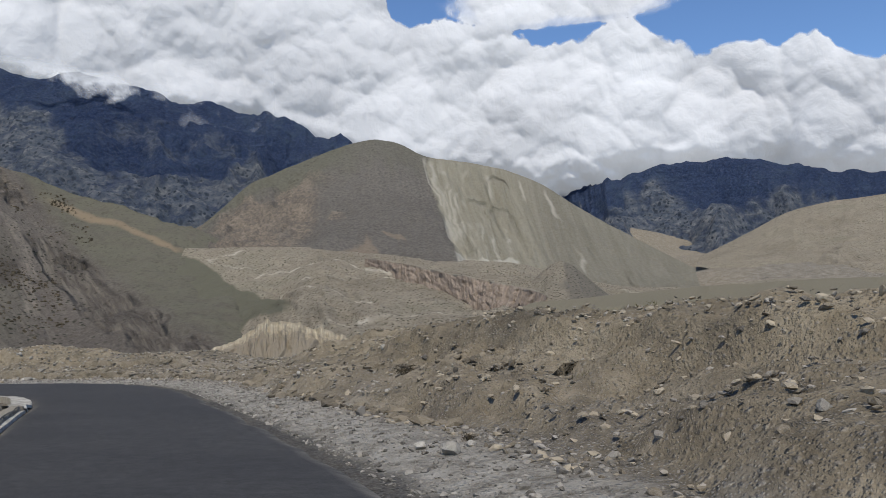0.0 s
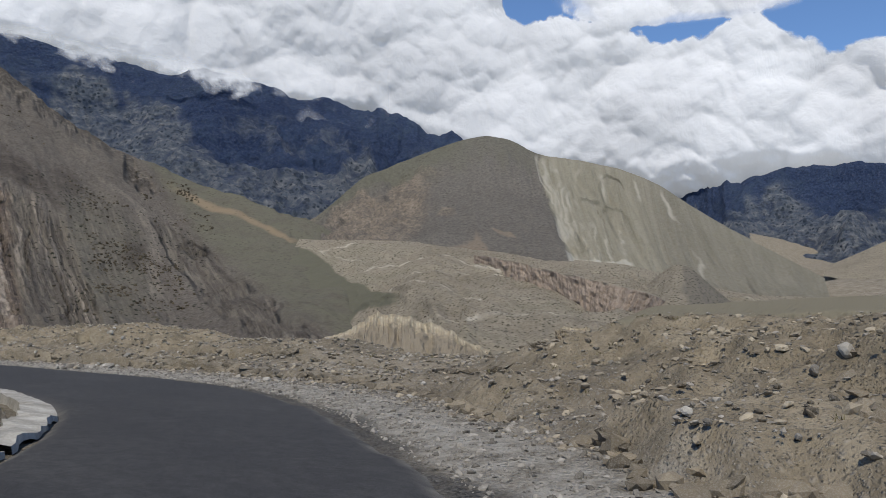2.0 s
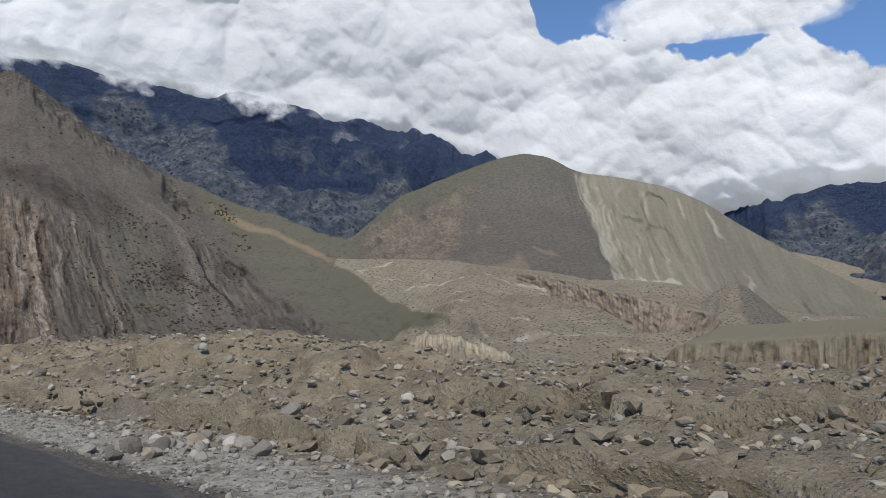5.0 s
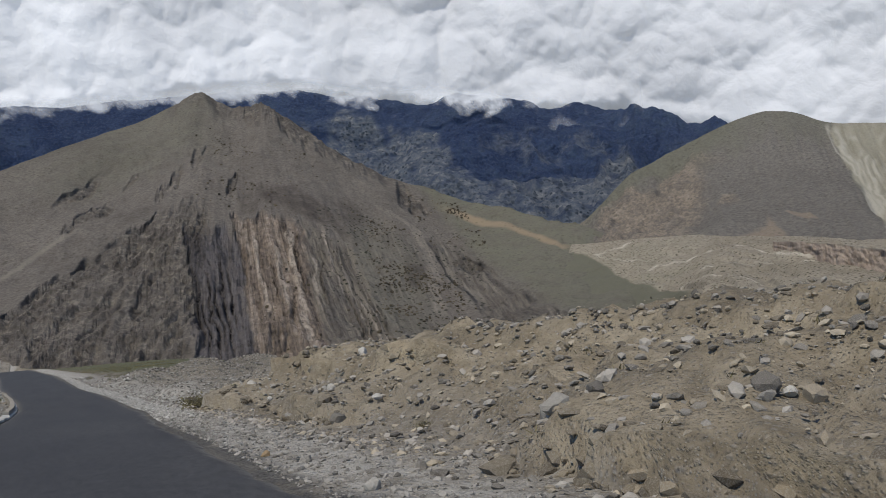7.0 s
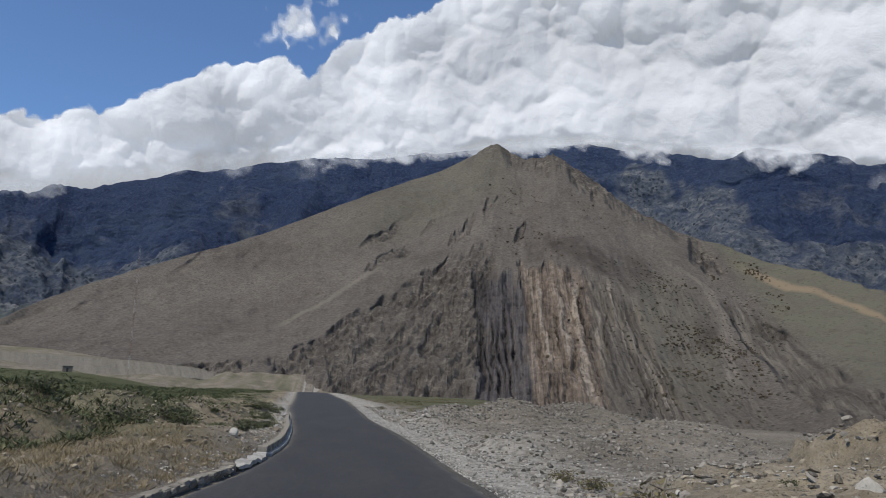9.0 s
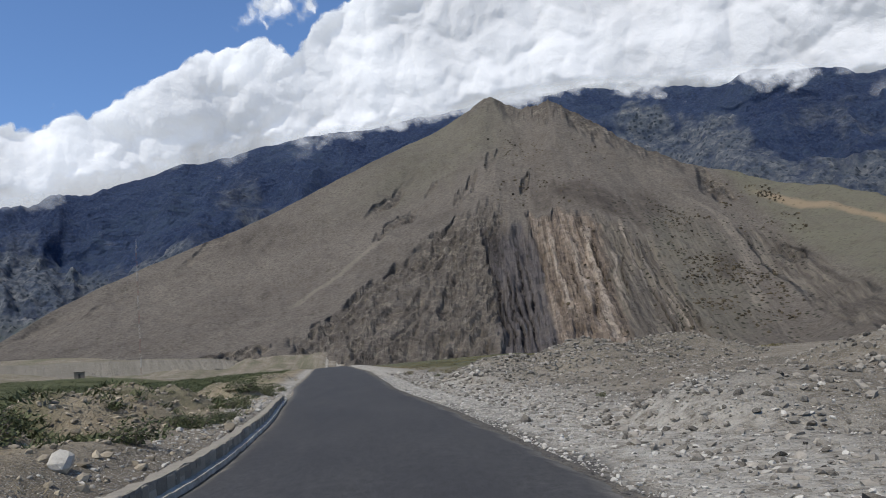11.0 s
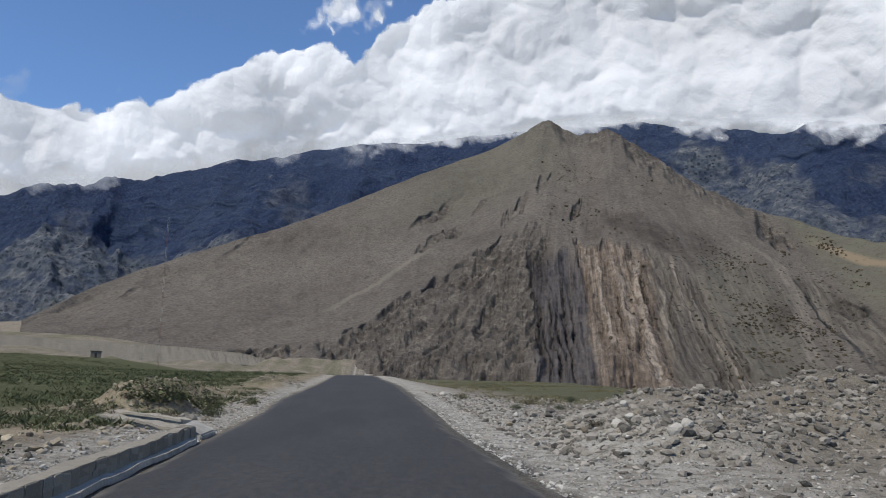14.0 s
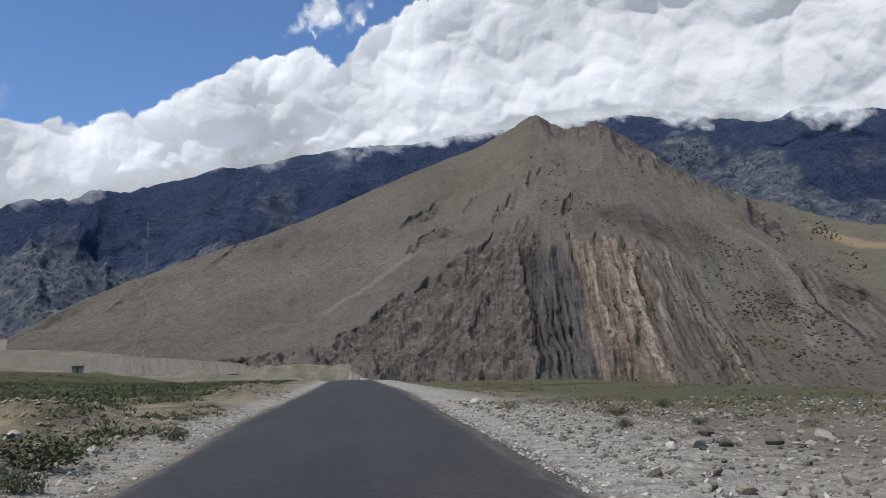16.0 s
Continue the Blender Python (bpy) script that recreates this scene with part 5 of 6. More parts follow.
M_HUT, M_DARK = painted_material("mud_plaster", (0.16, 0.135, 0.105), 0.9), painted_material("dark_roof_and_door_shade", (0.02, 0.018, 0.016), 0.9)
M_WIRE = painted_material("grey_wire", (0.12, 0.12, 0.12), 0.5)


def part(name, bm, material, parent, label=""):
    me = bpy.data.meshes.new(name)
    bm.to_mesh(me)
    bm.free()
    me.materials.append(material)
    ob = new(name, me)
    ob.parent = parent
    if label:
        tagged(ob, label)
    return ob


def box(bm, lo, hi, bevel=0.0):
    made = bmesh.ops.create_cube(bm, size=1.0)["verts"]
    for v in made:
        for k in range(3):
            v.co[k] = lo[k] + (hi[k] - lo[k]) * (v.co[k] + 0.5)
    if bevel:
        es = list({e for v in made for e in v.link_edges})
        bmesh.ops.bevel(bm, geom=es, offset=bevel, segments=1, affect="EDGES", profile=0.5)


def tube(bm, a, b, r0, r1, sides=5):
    a, b = Vector(a), Vector(b)
    q = (b - a).to_track_quat("Z", "Y").to_matrix()
    rings = []
    for p, r in ((a, r0), (b, r1)):
        rings.append([bm.verts.new(p + q @ Vector((math.cos(k * 2 * math.pi / sides) * r, math.sin(k * 2 * math.pi / sides) * r, 0))) for k in range(sides)])
    for k in range(sides):
        bm.faces.new((rings[0][k], rings[0][(k + 1) % sides], rings[1][(k + 1) % sides], rings[1][k]))
    bm.faces.new(rings[1])


def height_at(x, y):
    return float(ground_z(np.array([float(x)]), np.array([float(y)]))[0][0])


# ---- loose gravel and rubble ----
def ball(detail):
    bm = bmesh.new()
    if detail:
        bmesh.ops.create_icosphere(bm, subdivisions=1, radius=1.0)
    else:
        corners = [bm.verts.new(p) for p in ((1, 0, 0), (0, 1, 0), (-1, 0, 0), (0, -1, 0), (0.2, 0.1, 0.9), (0, 0, -1))]
        for k in range(4):
            bm.faces.new((corners[k], corners[(k + 1) % 4], corners[4]))
            bm.faces.new((corners[(k + 1) % 4], corners[k], corners[5]))
    bm.verts.index_update()
    v = np.array([tuple(x.co) for x in bm.verts])
    f = np.array([[x.index for x in face.verts] for face in bm.faces])
    bm.free()
    return v, f


BALLS = [ball(0), ball(1)]


def scatter(name, xy, sizes, material, label, flat=0.5, seed=1):
    """Many small stones in one mesh, each turned and shaped on its own; the larger ones with more sides."""
    rng = np.random.default_rng(seed)
    verts, faces, base = [], [], 0
    for big in (0, 1):
        pick = (sizes > 0.085) == bool(big)
        BV, BF = BALLS[big]
        at, size = xy[pick], sizes[pick]
        n, m = len(at), len(BV)
        z, _ = ground_z(at[:, 0], at[:, 1])
        V = BV[None] * (1 + rng.uniform(-0.30, 0.30, (n, m, 1)))
        V = V * np.stack([rng.uniform(0.7, 1.3, n), rng.uniform(0.6, 1.0, n), flat * rng.uniform(0.6, 1.3, n)], 1)[:, None, :]
        a, t = rng.uniform(0, 6.28, n), rng.normal(0, 0.35, n)
        ct, st = np.cos(t)[:, None], np.sin(t)[:, None]
        V = np.stack([V[:, :, 0] * ct - V[:, :, 2] * st, V[:, :, 1], V[:, :, 0] * st + V[:, :, 2] * ct], -1)
        ca, sa = np.cos(a)[:, None], np.sin(a)[:, None]
        V = np.stack([V[:, :, 0] * ca - V[:, :, 1] * sa, V[:, :, 0] * sa + V[:, :, 1] * ca, V[:, :, 2]], -1) * (0.5 * size)[:, None, None]
        V = V + np.stack([at[:, 0], at[:, 1], z + size * flat * 0.15], 1)[:, None, :]
        verts.append(V.reshape(-1, 3))
        faces.append((BF[None] + (np.arange(n) * m)[:, None, None]).reshape(-1, 3) + base)
        base += n * m
    me = mesh_from(name, np.concatenate(verts), np.concatenate(faces), material, smooth=False)
    return tagged(new(name, me), label, "gravel", kind="stuff")


def strip_points(n, y0, y1, q0, q1, side, seed, crowd=1.0):
    """Points beside the road, q0 to q1 metres off its edge."""
    rng = np.random.default_rng(seed)
    y = rng.uniform(y0, y1, n)
    q = q0 + (q1 - q0) * rng.uniform(0, 1, n) ** crowd
    bend = 1 + 0.25 * step(-y, 44, 60)
    x = edge_right(y) + q * bend if side > 0 else edge_left(y) - q * bend
    return np.stack([x, y], 1), rng


def sizes_of(rng, n, low, high, power=3.0):
    return low + (high - low) * rng.uniform(0, 1, n) ** power


for k, (nm, n, y0, y1, q0, q1, side, lo, hi, mat, flat, crowd, text) in enumerate((
        ("gravel", 15000, -70, 12, 0.15, 2.6, 1, 0.035, 0.125, M_CRUSHED, 0.6, 1.3, "loose grey and white gravel along the road's edge"),
        ("gravel", 18000, 10, 92, 0.12, 5.5, 1, 0.035, 0.12, M_WHITE_GRAVEL, 0.6, 1.7, "crushed white and grey gravel spread beside the road"),
        ("rubble", 27000, -72, 21, 1.6, 12, 1, 0.035, 0.20, M_RUBBLE, 0.5, 1.0, "brown and grey rubble strewn over the bank"),
        ("scree", 12000, -46, 21, 1.4, 12, 1, 0.05, 0.24, M_GRAVEL, 0.5, 1.0, "pale stones strewn over the bank"),
        ("scree", 6000, -72, -44, 1.5, 11, 1, 0.04, 0.14, M_GRAVEL, 0.5, 1.0, "small dark and pale stones on the bank of the bend"),
        ("gravel", 17000, 16, 100, 1.3, 18, 1, 0.045, 0.24, M_GRAVEL, 0.55, 1.4, "grey gravel and cobbles spread over the flat ground"),
        ("gravel", 7000, 20, 95, 0.0, 1.6, -1, 0.03, 0.12, M_WHITE_GRAVEL, 0.6, 1.0, "grey gravel between the road and the gutter"),
        ("rubble", 6000, -6, 95, 0.8, 7, -1, 0.04, 0.24, M_RUBBLE, 0.6, 1.2, "cobbles and earth lumps beside the field"))):
    pts, rng = strip_points(n, y0, y1, q0, q1, side, 900 + k, crowd)
    scatter(nm, pts, sizes_of(rng, n, lo, hi, 3.2 if nm == "scree" else 4.2), mat, text, flat, 950 + k)

rng = np.random.default_rng(77)
pts, szs = [], []
for hx, hy, hr, hh in HEAPS[:7]:
    n = int((330 if hy > 55 else 220) * hr)
    a, d = rng.uniform(0, 6.28, n), hr * np.sqrt(rng.uniform(0, 1.1, n))
    pts.append(np.stack([hx + d * np.cos(a), hy + d * np.sin(a)], 1))
    szs.append(sizes_of(rng, n, 0.05, 0.32 if hy > 55 else 0.26, 3.6))
pts2, szs2 = [], []
for hx, hy, hr, hh in HEAPS[7:]:
    n = int(170 * hr)
    a, d = rng.uniform(0, 6.28, n), hr * np.sqrt(rng.uniform(0, 1.0, n))
    pts2.append(np.stack([hx + d * np.cos(a), hy + d * np.sin(a)], 1))
    szs2.append(sizes_of(rng, n, 0.05, 0.22, 3.0))
scatter("rubble", np.concatenate(pts2), np.concatenate(szs2), M_RUBBLE, "tan stones on the spoil heaps beside the field", 0.6, 79)
scatter("cobbles", np.concatenate(pts), np.concatenate(szs), M_COBBLE, "heaped grey cobbles and spoil beside the road", 0.62, 78)


# clods and slabs that hang over the small scarps of the bank
rng = np.random.default_rng(91)
pts = []
for at, n1_share, n in ((2.75, 0.55, 2600), (5.4, 0.8, 1500)):
    y = rng.uniform(-66, 14, n)
    x = edge_right(y) + at * (1 + 0.2 * step(-y, 44, 60))
    for _ in range(3):
        line = ledge_lines(x, y, x - edge_right(y), fbm(x / 5.0, y / 5.0, 4, 11))[0 if at < 3 else 1]
        x = x - line[0] * 0.8
    x = x - 0.10 + rng.normal(0, 0.10, n)
    pts.append(np.stack([x, y], 1)[line[1] > rng.uniform(0.2, 0.9, n)])
pts = np.concatenate(pts)
scatter("clods", pts, sizes_of(rng, len(pts), 0.12, 0.42, 2.6), M_CLOD, "tan earth clods and slabs broken from the bank", 0.5, 93)


# ---- boulders ----
def boulder_mesh(seed, tone):
    bm = bmesh.new()
    bmesh.ops.create_icosphere(bm, subdivisions=2, radius=0.5)
    r = random.Random(seed)
    off = Vector((r.uniform(0, 50), r.uniform(0, 50), r.uniform(0, 50)))
    cuts = [(Vector((r.uniform(-1, 1), r.uniform(-1, 1), r.uniform(-0.6, 1))).normalized(), r.uniform(0.26, 0.40)) for _ in range(8 if tone else 5)]
    for v in bm.verts:
        v.co *= 1 + 0.30 * noise.noise(v.co * 2.2 + off) + 0.08 * noise.noise(v.co * 6 + off)
        for d, h in cuts:
            over = v.co.dot(d) - h
            if over > 0:
                v.co -= d * over
        v.co.z *= 0.80
    me = bpy.data.meshes.new("boulder")
    bm.to_mesh(me)
    bm.free()
    me.materials.append(TONES[tone])
    me.polygons.foreach_set("use_smooth", np.full(len(me.polygons), False))
    return me


BOULDERS = {(t, k): boulder_mesh(10 * t + k, t) for t in range(5) for k in range(4)}
WORDS = ["pale rounded limestone boulder", "grey angular boulder", "dark brown angular rock", "tan weathered rock", "orange-stained rock"]


def boulders(rows, where):
    for i, (x, y, size, tone) in enumerate(rows):
        r = random.Random(int(x * 100) * 7 + int(y * 100))
        ob = new("boulder", BOULDERS[(tone, r.randrange(4))])
        s = min(max(size * 0.98, 0.12), 0.46)
        ob.matrix_world = pose(x, y, height_at(x, y) + 0.20 * s, r.uniform(-8, 8), r.uniform(-8, 8), r.uniform(0, 360)) @ Matrix.Diagonal((s, s * r.uniform(0.75, 1.0), s * r.uniform(0.85, 1.1), 1))
        tagged(ob, WORDS[tone] + " " + where, "boulder", "boulders beside the road")


STONES_BEND = [
    (-13.06, -66.85, 0.18, 0),
    (-13.36, -67.53, 0.28, 0),
    (-12.86, -67.47, 0.14, 0),
    (-14.19, -69.35, 0.15, 1),
    (-9.95, -63.16, 0.26, 1),
    (-13.80, -71.57, 0.18, 1),
    (-13.02, -69.89, 0.15, 1),
    (-2.52, -57.61, 0.25, 0),
    (-3.02, -57.40, 0.19, 1),
    (-7.98, -58.68, 0.12, 0),
    (-8.66, -59.54, 0.10, 3),
    (-4.67, -60.78, 0.21, 2),
    (-5.45, -56.97, 0.15, 0),
    (1.36, -51.71, 0.22, 3),
    (0.73, -48.56, 0.16, 1),
    (-0.96, -48.60, 0.17, 0),
    (0.96, -47.14, 0.17, 0),
    (0.22, -41.69, 0.27, 0),
    (-9.43, -65.88, 0.19, 2),
    (-11.75, -70.26, 0.15, 3),
    (1.20, -52.20, 0.17, 1),
    (1.11, -50.19, 0.17, 1),
]
STONES_BANK = [
    (5.94, -26.46, 0.34, 0),
    (3.94, -28.27, 0.14, 0),
    (2.53, -27.31, 0.23, 0),
    (6.80, -17.31, 0.30, 0),
    (3.53, -24.26, 0.22, 3),
    (3.43, -23.99, 0.22, 0),
    (3.42, -24.56, 0.18, 3),
    (1.43, -23.78, 0.17, 0),
    (4.91, -19.96, 0.23, 3),
    (5.01, -27.04, 0.13, 0),
    (3.66, -27.45, 0.10, 0),
    (5.03, -26.27, 0.11, 0),
    (7.13, -27.03, 0.24, 1),
    (6.81, -18.71, 0.31, 1),
    (3.77, -9.25, 0.39, 1),
    (6.89, -16.84, 0.33, 1),
    (6.30, -13.77, 0.21, 3),
    (4.23, -13.45, 0.22, 0),
    (7.90, -15.25, 0.23, 0),
    (6.20, -13.26, 0.17, 0),
    (4.64, -11.39, 0.30, 2),
    (5.58, -15.72, 0.18, 0),
    (2.64, -15.45, 0.14, 0),
    (6.16, -14.13, 0.17, 4),
]
STONES_SPOIL = [
    (4.02, -1.53, 0.40, 2),
    (4.07, -8.71, 0.41, 1),
    (4.22, -9.38, 0.26, 2),
    (4.78, -11.55, 0.17, 0),
    (4.90, -11.69, 0.30, 3),
    (5.41, -11.63, 0.16, 1),
    (4.90, -1.39, 0.28, 0),
    (3.73, -9.32, 0.18, 3),
    (3.21, -9.22, 0.15, 3),
    (1.76, -8.64, 0.22, 0),
    (1.79, -4.24, 0.18, 4),
    (4.08, -10.92, 0.13, 1),
    (4.50, -11.52, 0.19, 1),
    (5.84, 12.62, 0.40, 0),
    (8.29, 7.61, 0.40, 0),
    (2.97, 8.62, 0.22, 0),
    (7.30, 9.88, 0.59, 2),
    (5.02, 1.65, 0.28, 0),
    (4.87, 1.77, 0.25, 0),
    (4.44, 3.36, 0.28, 1),
    (3.11, 1.24, 0.11, 0),
    (3.45, -0.30, 0.22, 2),
    (5.64, 9.55, 0.24, 0),
    (6.25, 4.52, 0.37, 2),
]
STONES_FLAT = [
    (4.12, 38.76, 0.34, 2),
    (5.63, 37.55, 0.21, 2),
    (8.57, 65.32, 0.29, 3),
    (5.51, 65.52, 0.34, 3),
    (6.20, 60.08, 0.35, 0),
    (6.16, 61.16, 0.28, 1),
    (6.55, 60.40, 0.27, 0),
    (5.79, 62.43, 0.36, 0),
    (5.71, 64.87, 0.28, 3),
    (4.53, 69.02, 0.26, 3),
    (6.99, 65.25, 0.28, 0),
    (8.02, 75.09, 0.40, 2),
    (4.65, 96.46, 0.53, 0),
    (6.42, 75.05, 0.48, 1),
    (9.39, 75.65, 0.43, 1),
    (5.67, 74.43, 0.29, 0),
    (6.98, 75.03, 0.34, 2),
    (7.19, 66.42, 0.29, 0),
    (7.52, 77.15, 0.46, 2),
    (7.24, 65.48, 0.33, 3),
]
STONES_FIELD = [
    (-2.80, 42.67, 0.43, 3),
    (-5.26, 47.17, 0.32, 0),
    (-3.04, 45.76, 0.29, 0),
    (-2.94, 44.33, 0.21, 1),
    (-3.85, 49.12, 0.35, 1),
    (-3.85, 41.65, 0.24, 0),
    (-3.74, 33.44, 0.60, 0),
    (-4.75, 69.08, 0.32, 1),
    (-4.99, 68.94, 0.27, 1),
    (-7.93, 78.28, 0.44, 0),
    (-5.43, 76.15, 0.28, 0),
    (-2.65, 42.57, 0.21, 1),
    (-3.67, 52.74, 0.31, 0),
    (-3.30, 53.21, 0.30, 0),
    (-3.12, 51.25, 0.23, 0),
]
SHRUBS_RIGHT = [
    (6.66, 80.44, 0.56, 0),
    (8.33, 86.62, 1.12, 1),
    (8.60, 80.10, 0.48, 0),
    (6.00, 64.91, 0.57, 2),
    (7.65, 44.23, 0.38, 0),
    (5.55, 21.96, 1.09, 1),
    (4.55, 15.66, 0.92, 0),
    (5.35, 13.51, 0.24, 0),
    (5.53, 23.73, 0.97, 1),
    (4.44, 15.05, 0.78, 1),
    (4.79, 12.15, 0.60, 2),
    (4.91, 9.62, 0.48, 2),
    (5.64, 4.74, 0.42, 0),
    (4.52, -4.30, 0.39, 1),
    (4.42, 15.04, 1.63, 1),
    (3.47, -48.69, 0.48, 2),
    (0.19, -49.93, 0.31, 2),
    (-5.65, -60.82, 0.70, 2),
    (-12.42, -67.14, 0.26, 2),
    (5.22, 90.37, 0.90, 1),
    (11.87, 91.60, 0.88, 0),
    (10.53, 78.05, 0.46, 1),
]
SHRUBS_LEFT = [
    (-4.64, 71.04, 0.80, 0),
    (-7.62, 77.27, 0.47, 2),
    (-4.83, 79.81, 0.90, 0),
    (-5.29, 73.25, 1.82, 0),
    (-5.69, 71.56, 0.99, 0),
    (-7.10, 70.81, 0.56, 2),
    (-5.29, 68.20, 0.70, 2),
    (-3.35, 46.56, 1.07, 0),
    (-3.41, 45.11, 0.79, 0),
    (-3.75, 44.66, 0.60, 0),
    (-6.18, 71.00, 2.19, 0),
    (-4.17, 52.41, 1.12, 0),
    (-4.20, 55.59, 0.97, 0),
    (-3.75, 37.28, 1.35, 0),
    (-3.67, 43.35, 1.19, 0),
    (-4.32, 43.39, 0.80, 0),
    (-7.25, 33.14, 2.16, 0),
    (-6.67, 38.27, 1.51, 0),
    (-9.66, 31.78, 1.91, 0),
    (-6.91, 38.00, 1.93, 0),
    (-5.82, 35.92, 1.53, 0),
    (-5.93, 67.29, 0.96, 0),
    (-7.45, 68.84, 1.24, 0),
    (-3.77, 52.55, 0.52, 0),
]
r = random.Random(31)
STONES_PILE = [(1.75 + r.gauss(0, 0.55), -26.4 + r.gauss(0, 0.6), r.uniform(0.14, 0.36), r.choice((0, 1, 1, 2, 3))) for _ in range(44)]
boulders(STONES_PILE, "in a pile of cobbles at the roadside")
boulders(STONES_BEND, "on the gravel beside the bend")
boulders(STONES_BANK, "lying on the earth bank")
boulders(STONES_SPOIL, "lying on the spoil bank")
boulders(STONES_FLAT, "among the cobbles of the flat")
boulders(STONES_FIELD, "beside the gutter and scrub")


# ---- shrubs, tufts and dry grass ----
def shrub(kind, seed):
    """A low cushion shrub: forked stems and a mound of small leaves."""
    r = random.Random(seed)
    root = new("shrub")
    bm = bmesh.new()
    tips = []
    for _ in range(14):
        a, l = r.uniform(0, 6.28), r.uniform(0.25, 0.5)
        p = Vector((math.cos(a) * l * 0.55, math.sin(a) * l * 0.55, l * r.uniform(0.45, 0.8)))
        tube(bm, (0, 0, -0.05), p, 0.014, 0.008, 4)
        for _ in range(3):
            e = p + Vector((r.uniform(-0.2, 0.2), r.uniform(-0.2, 0.2), r.uniform(-0.02, 0.14)))
            tube(bm, p, e, 0.008, 0.003, 3)
            tips.append(e)
    part("woody_base", bm, M_TWIG, root, "thin grey woody stems")
    bm = bmesh.new()
    for _ in range(620 if kind == 0 else 420):
        t = r.choice(tips)
        c = Vector((t.x * 1.05 + r.gauss(0, 0.085), t.y * 1.05 + r.gauss(0, 0.085), max(0.01, t.z * r.uniform(0.2, 1.05) + r.gauss(0, 0.03))))
        d = Vector((r.uniform(-1, 1), r.uniform(-1, 1), r.uniform(0.1, 1))).normalized()
        w = d.cross(Vector((r.uniform(-1, 1), r.uniform(-1, 1), r.uniform(-1, 1)))).normalized()
        s = r.uniform(0.022, 0.05)
        q = [bm.verts.new(c - w * s * 0.45), bm.verts.new(c + d * s * 1.3), bm.verts.new(c + w * s * 0.45), bm.verts.new(c - d * s * 0.4)]
        bm.faces.new(q)
    part("foliage", bm, M_LEAF[kind], root)
    return root


SHRUBS = {(k, j): shrub(k, 40 + 10 * k + j) for k in range(3) for j in range(3)}
SHRUB_WORDS = ["low grey-green cushion shrub", "dry olive-brown twiggy shrub", "dark brown withered shrub"]
used = set()


def shrubs(rows, where):
    for x, y, size, kind in rows:
        r = random.Random(int(x * 100) * 3 + int(y * 100))
        key = (kind, r.randrange(3))
        s = min(max(size, 0.25), 2.2)
        m = pose(x, y, height_at(x, y), 0, 0, r.uniform(0, 360))
        ob = SHRUBS[key] if key not in used else copy_thing(SHRUBS[key], m)
        used.add(key)
        ob.matrix_basis = m @ Matrix.Diagonal((s, s, s * (0.75 if s > 0.9 else 1.0), 1))
        tagged(ob, SHRUB_WORDS[kind] + " " + where, "shrub", "shrubs along the road")


shrubs(SHRUBS_RIGHT, "rooted in stony ground")
shrubs(SHRUBS_LEFT, "at the edge of the field")
for key in [k for k in SHRUBS if k not in used]:
    for o in (*SHRUBS[key].children, SHRUBS[key]):
        bpy.data.objects.remove(o)


def tufts(name, xy, size, blades, material, label, seed, height=1.0, spread_r=0.5):
    """Clumps of small leaves or blades, all in one mesh."""
    rng = np.random.default_rng(seed)
    z, _ = ground_z(xy[:, 0], xy[:, 1])
    n = len(xy)
    s = (size * rng.uniform(0.5, 1.4, n))[:, None]
    a, d = rng.uniform(0, 6.28, (n, blades)), np.sqrt(rng.uniform(0, 1, (n, blades)))
    bx, by = xy[:, :1] + np.cos(a) * d * s * spread_r, xy[:, 1:] + np.sin(a) * d * s * spread_r
    bz = z[:, None] + s * 0.42 * (1 - d * d) * height * rng.uniform(0.2, 1, (n, blades))
    up = s * height * rng.uniform(0.12, 0.34, (n, blades))
    lean = rng.normal(0, 0.5, (n, blades, 2)) * s[:, :, None] * 0.45 + np.stack([np.cos(a) * d, np.sin(a) * d], -1) * s[:, :, None] * 0.2
    w = s * rng.uniform(0.03, 0.065, (n, blades)) * (1 if height < 1 else 0.5)
    ba = rng.uniform(0, 6.28, (n, blades))
    lx, ly = np.cos(ba) * w, np.sin(ba) * w
    A = np.stack([bx - lx, by - ly, bz - 0.02], -1)
    B = np.stack([bx + lx, by + ly, bz - 0.02], -1)
    T = np.stack([bx + lean[:, :, 0], by + lean[:, :, 1], bz + up], -1)
    V = np.stack([A, B, T], 2).reshape(-1, 3)
    F = np.arange(len(V)).reshape(-1, 3)
    return tagged(new(name, mesh_from(name, V, F, material, smooth=False)), label, "vegetation", kind="stuff")


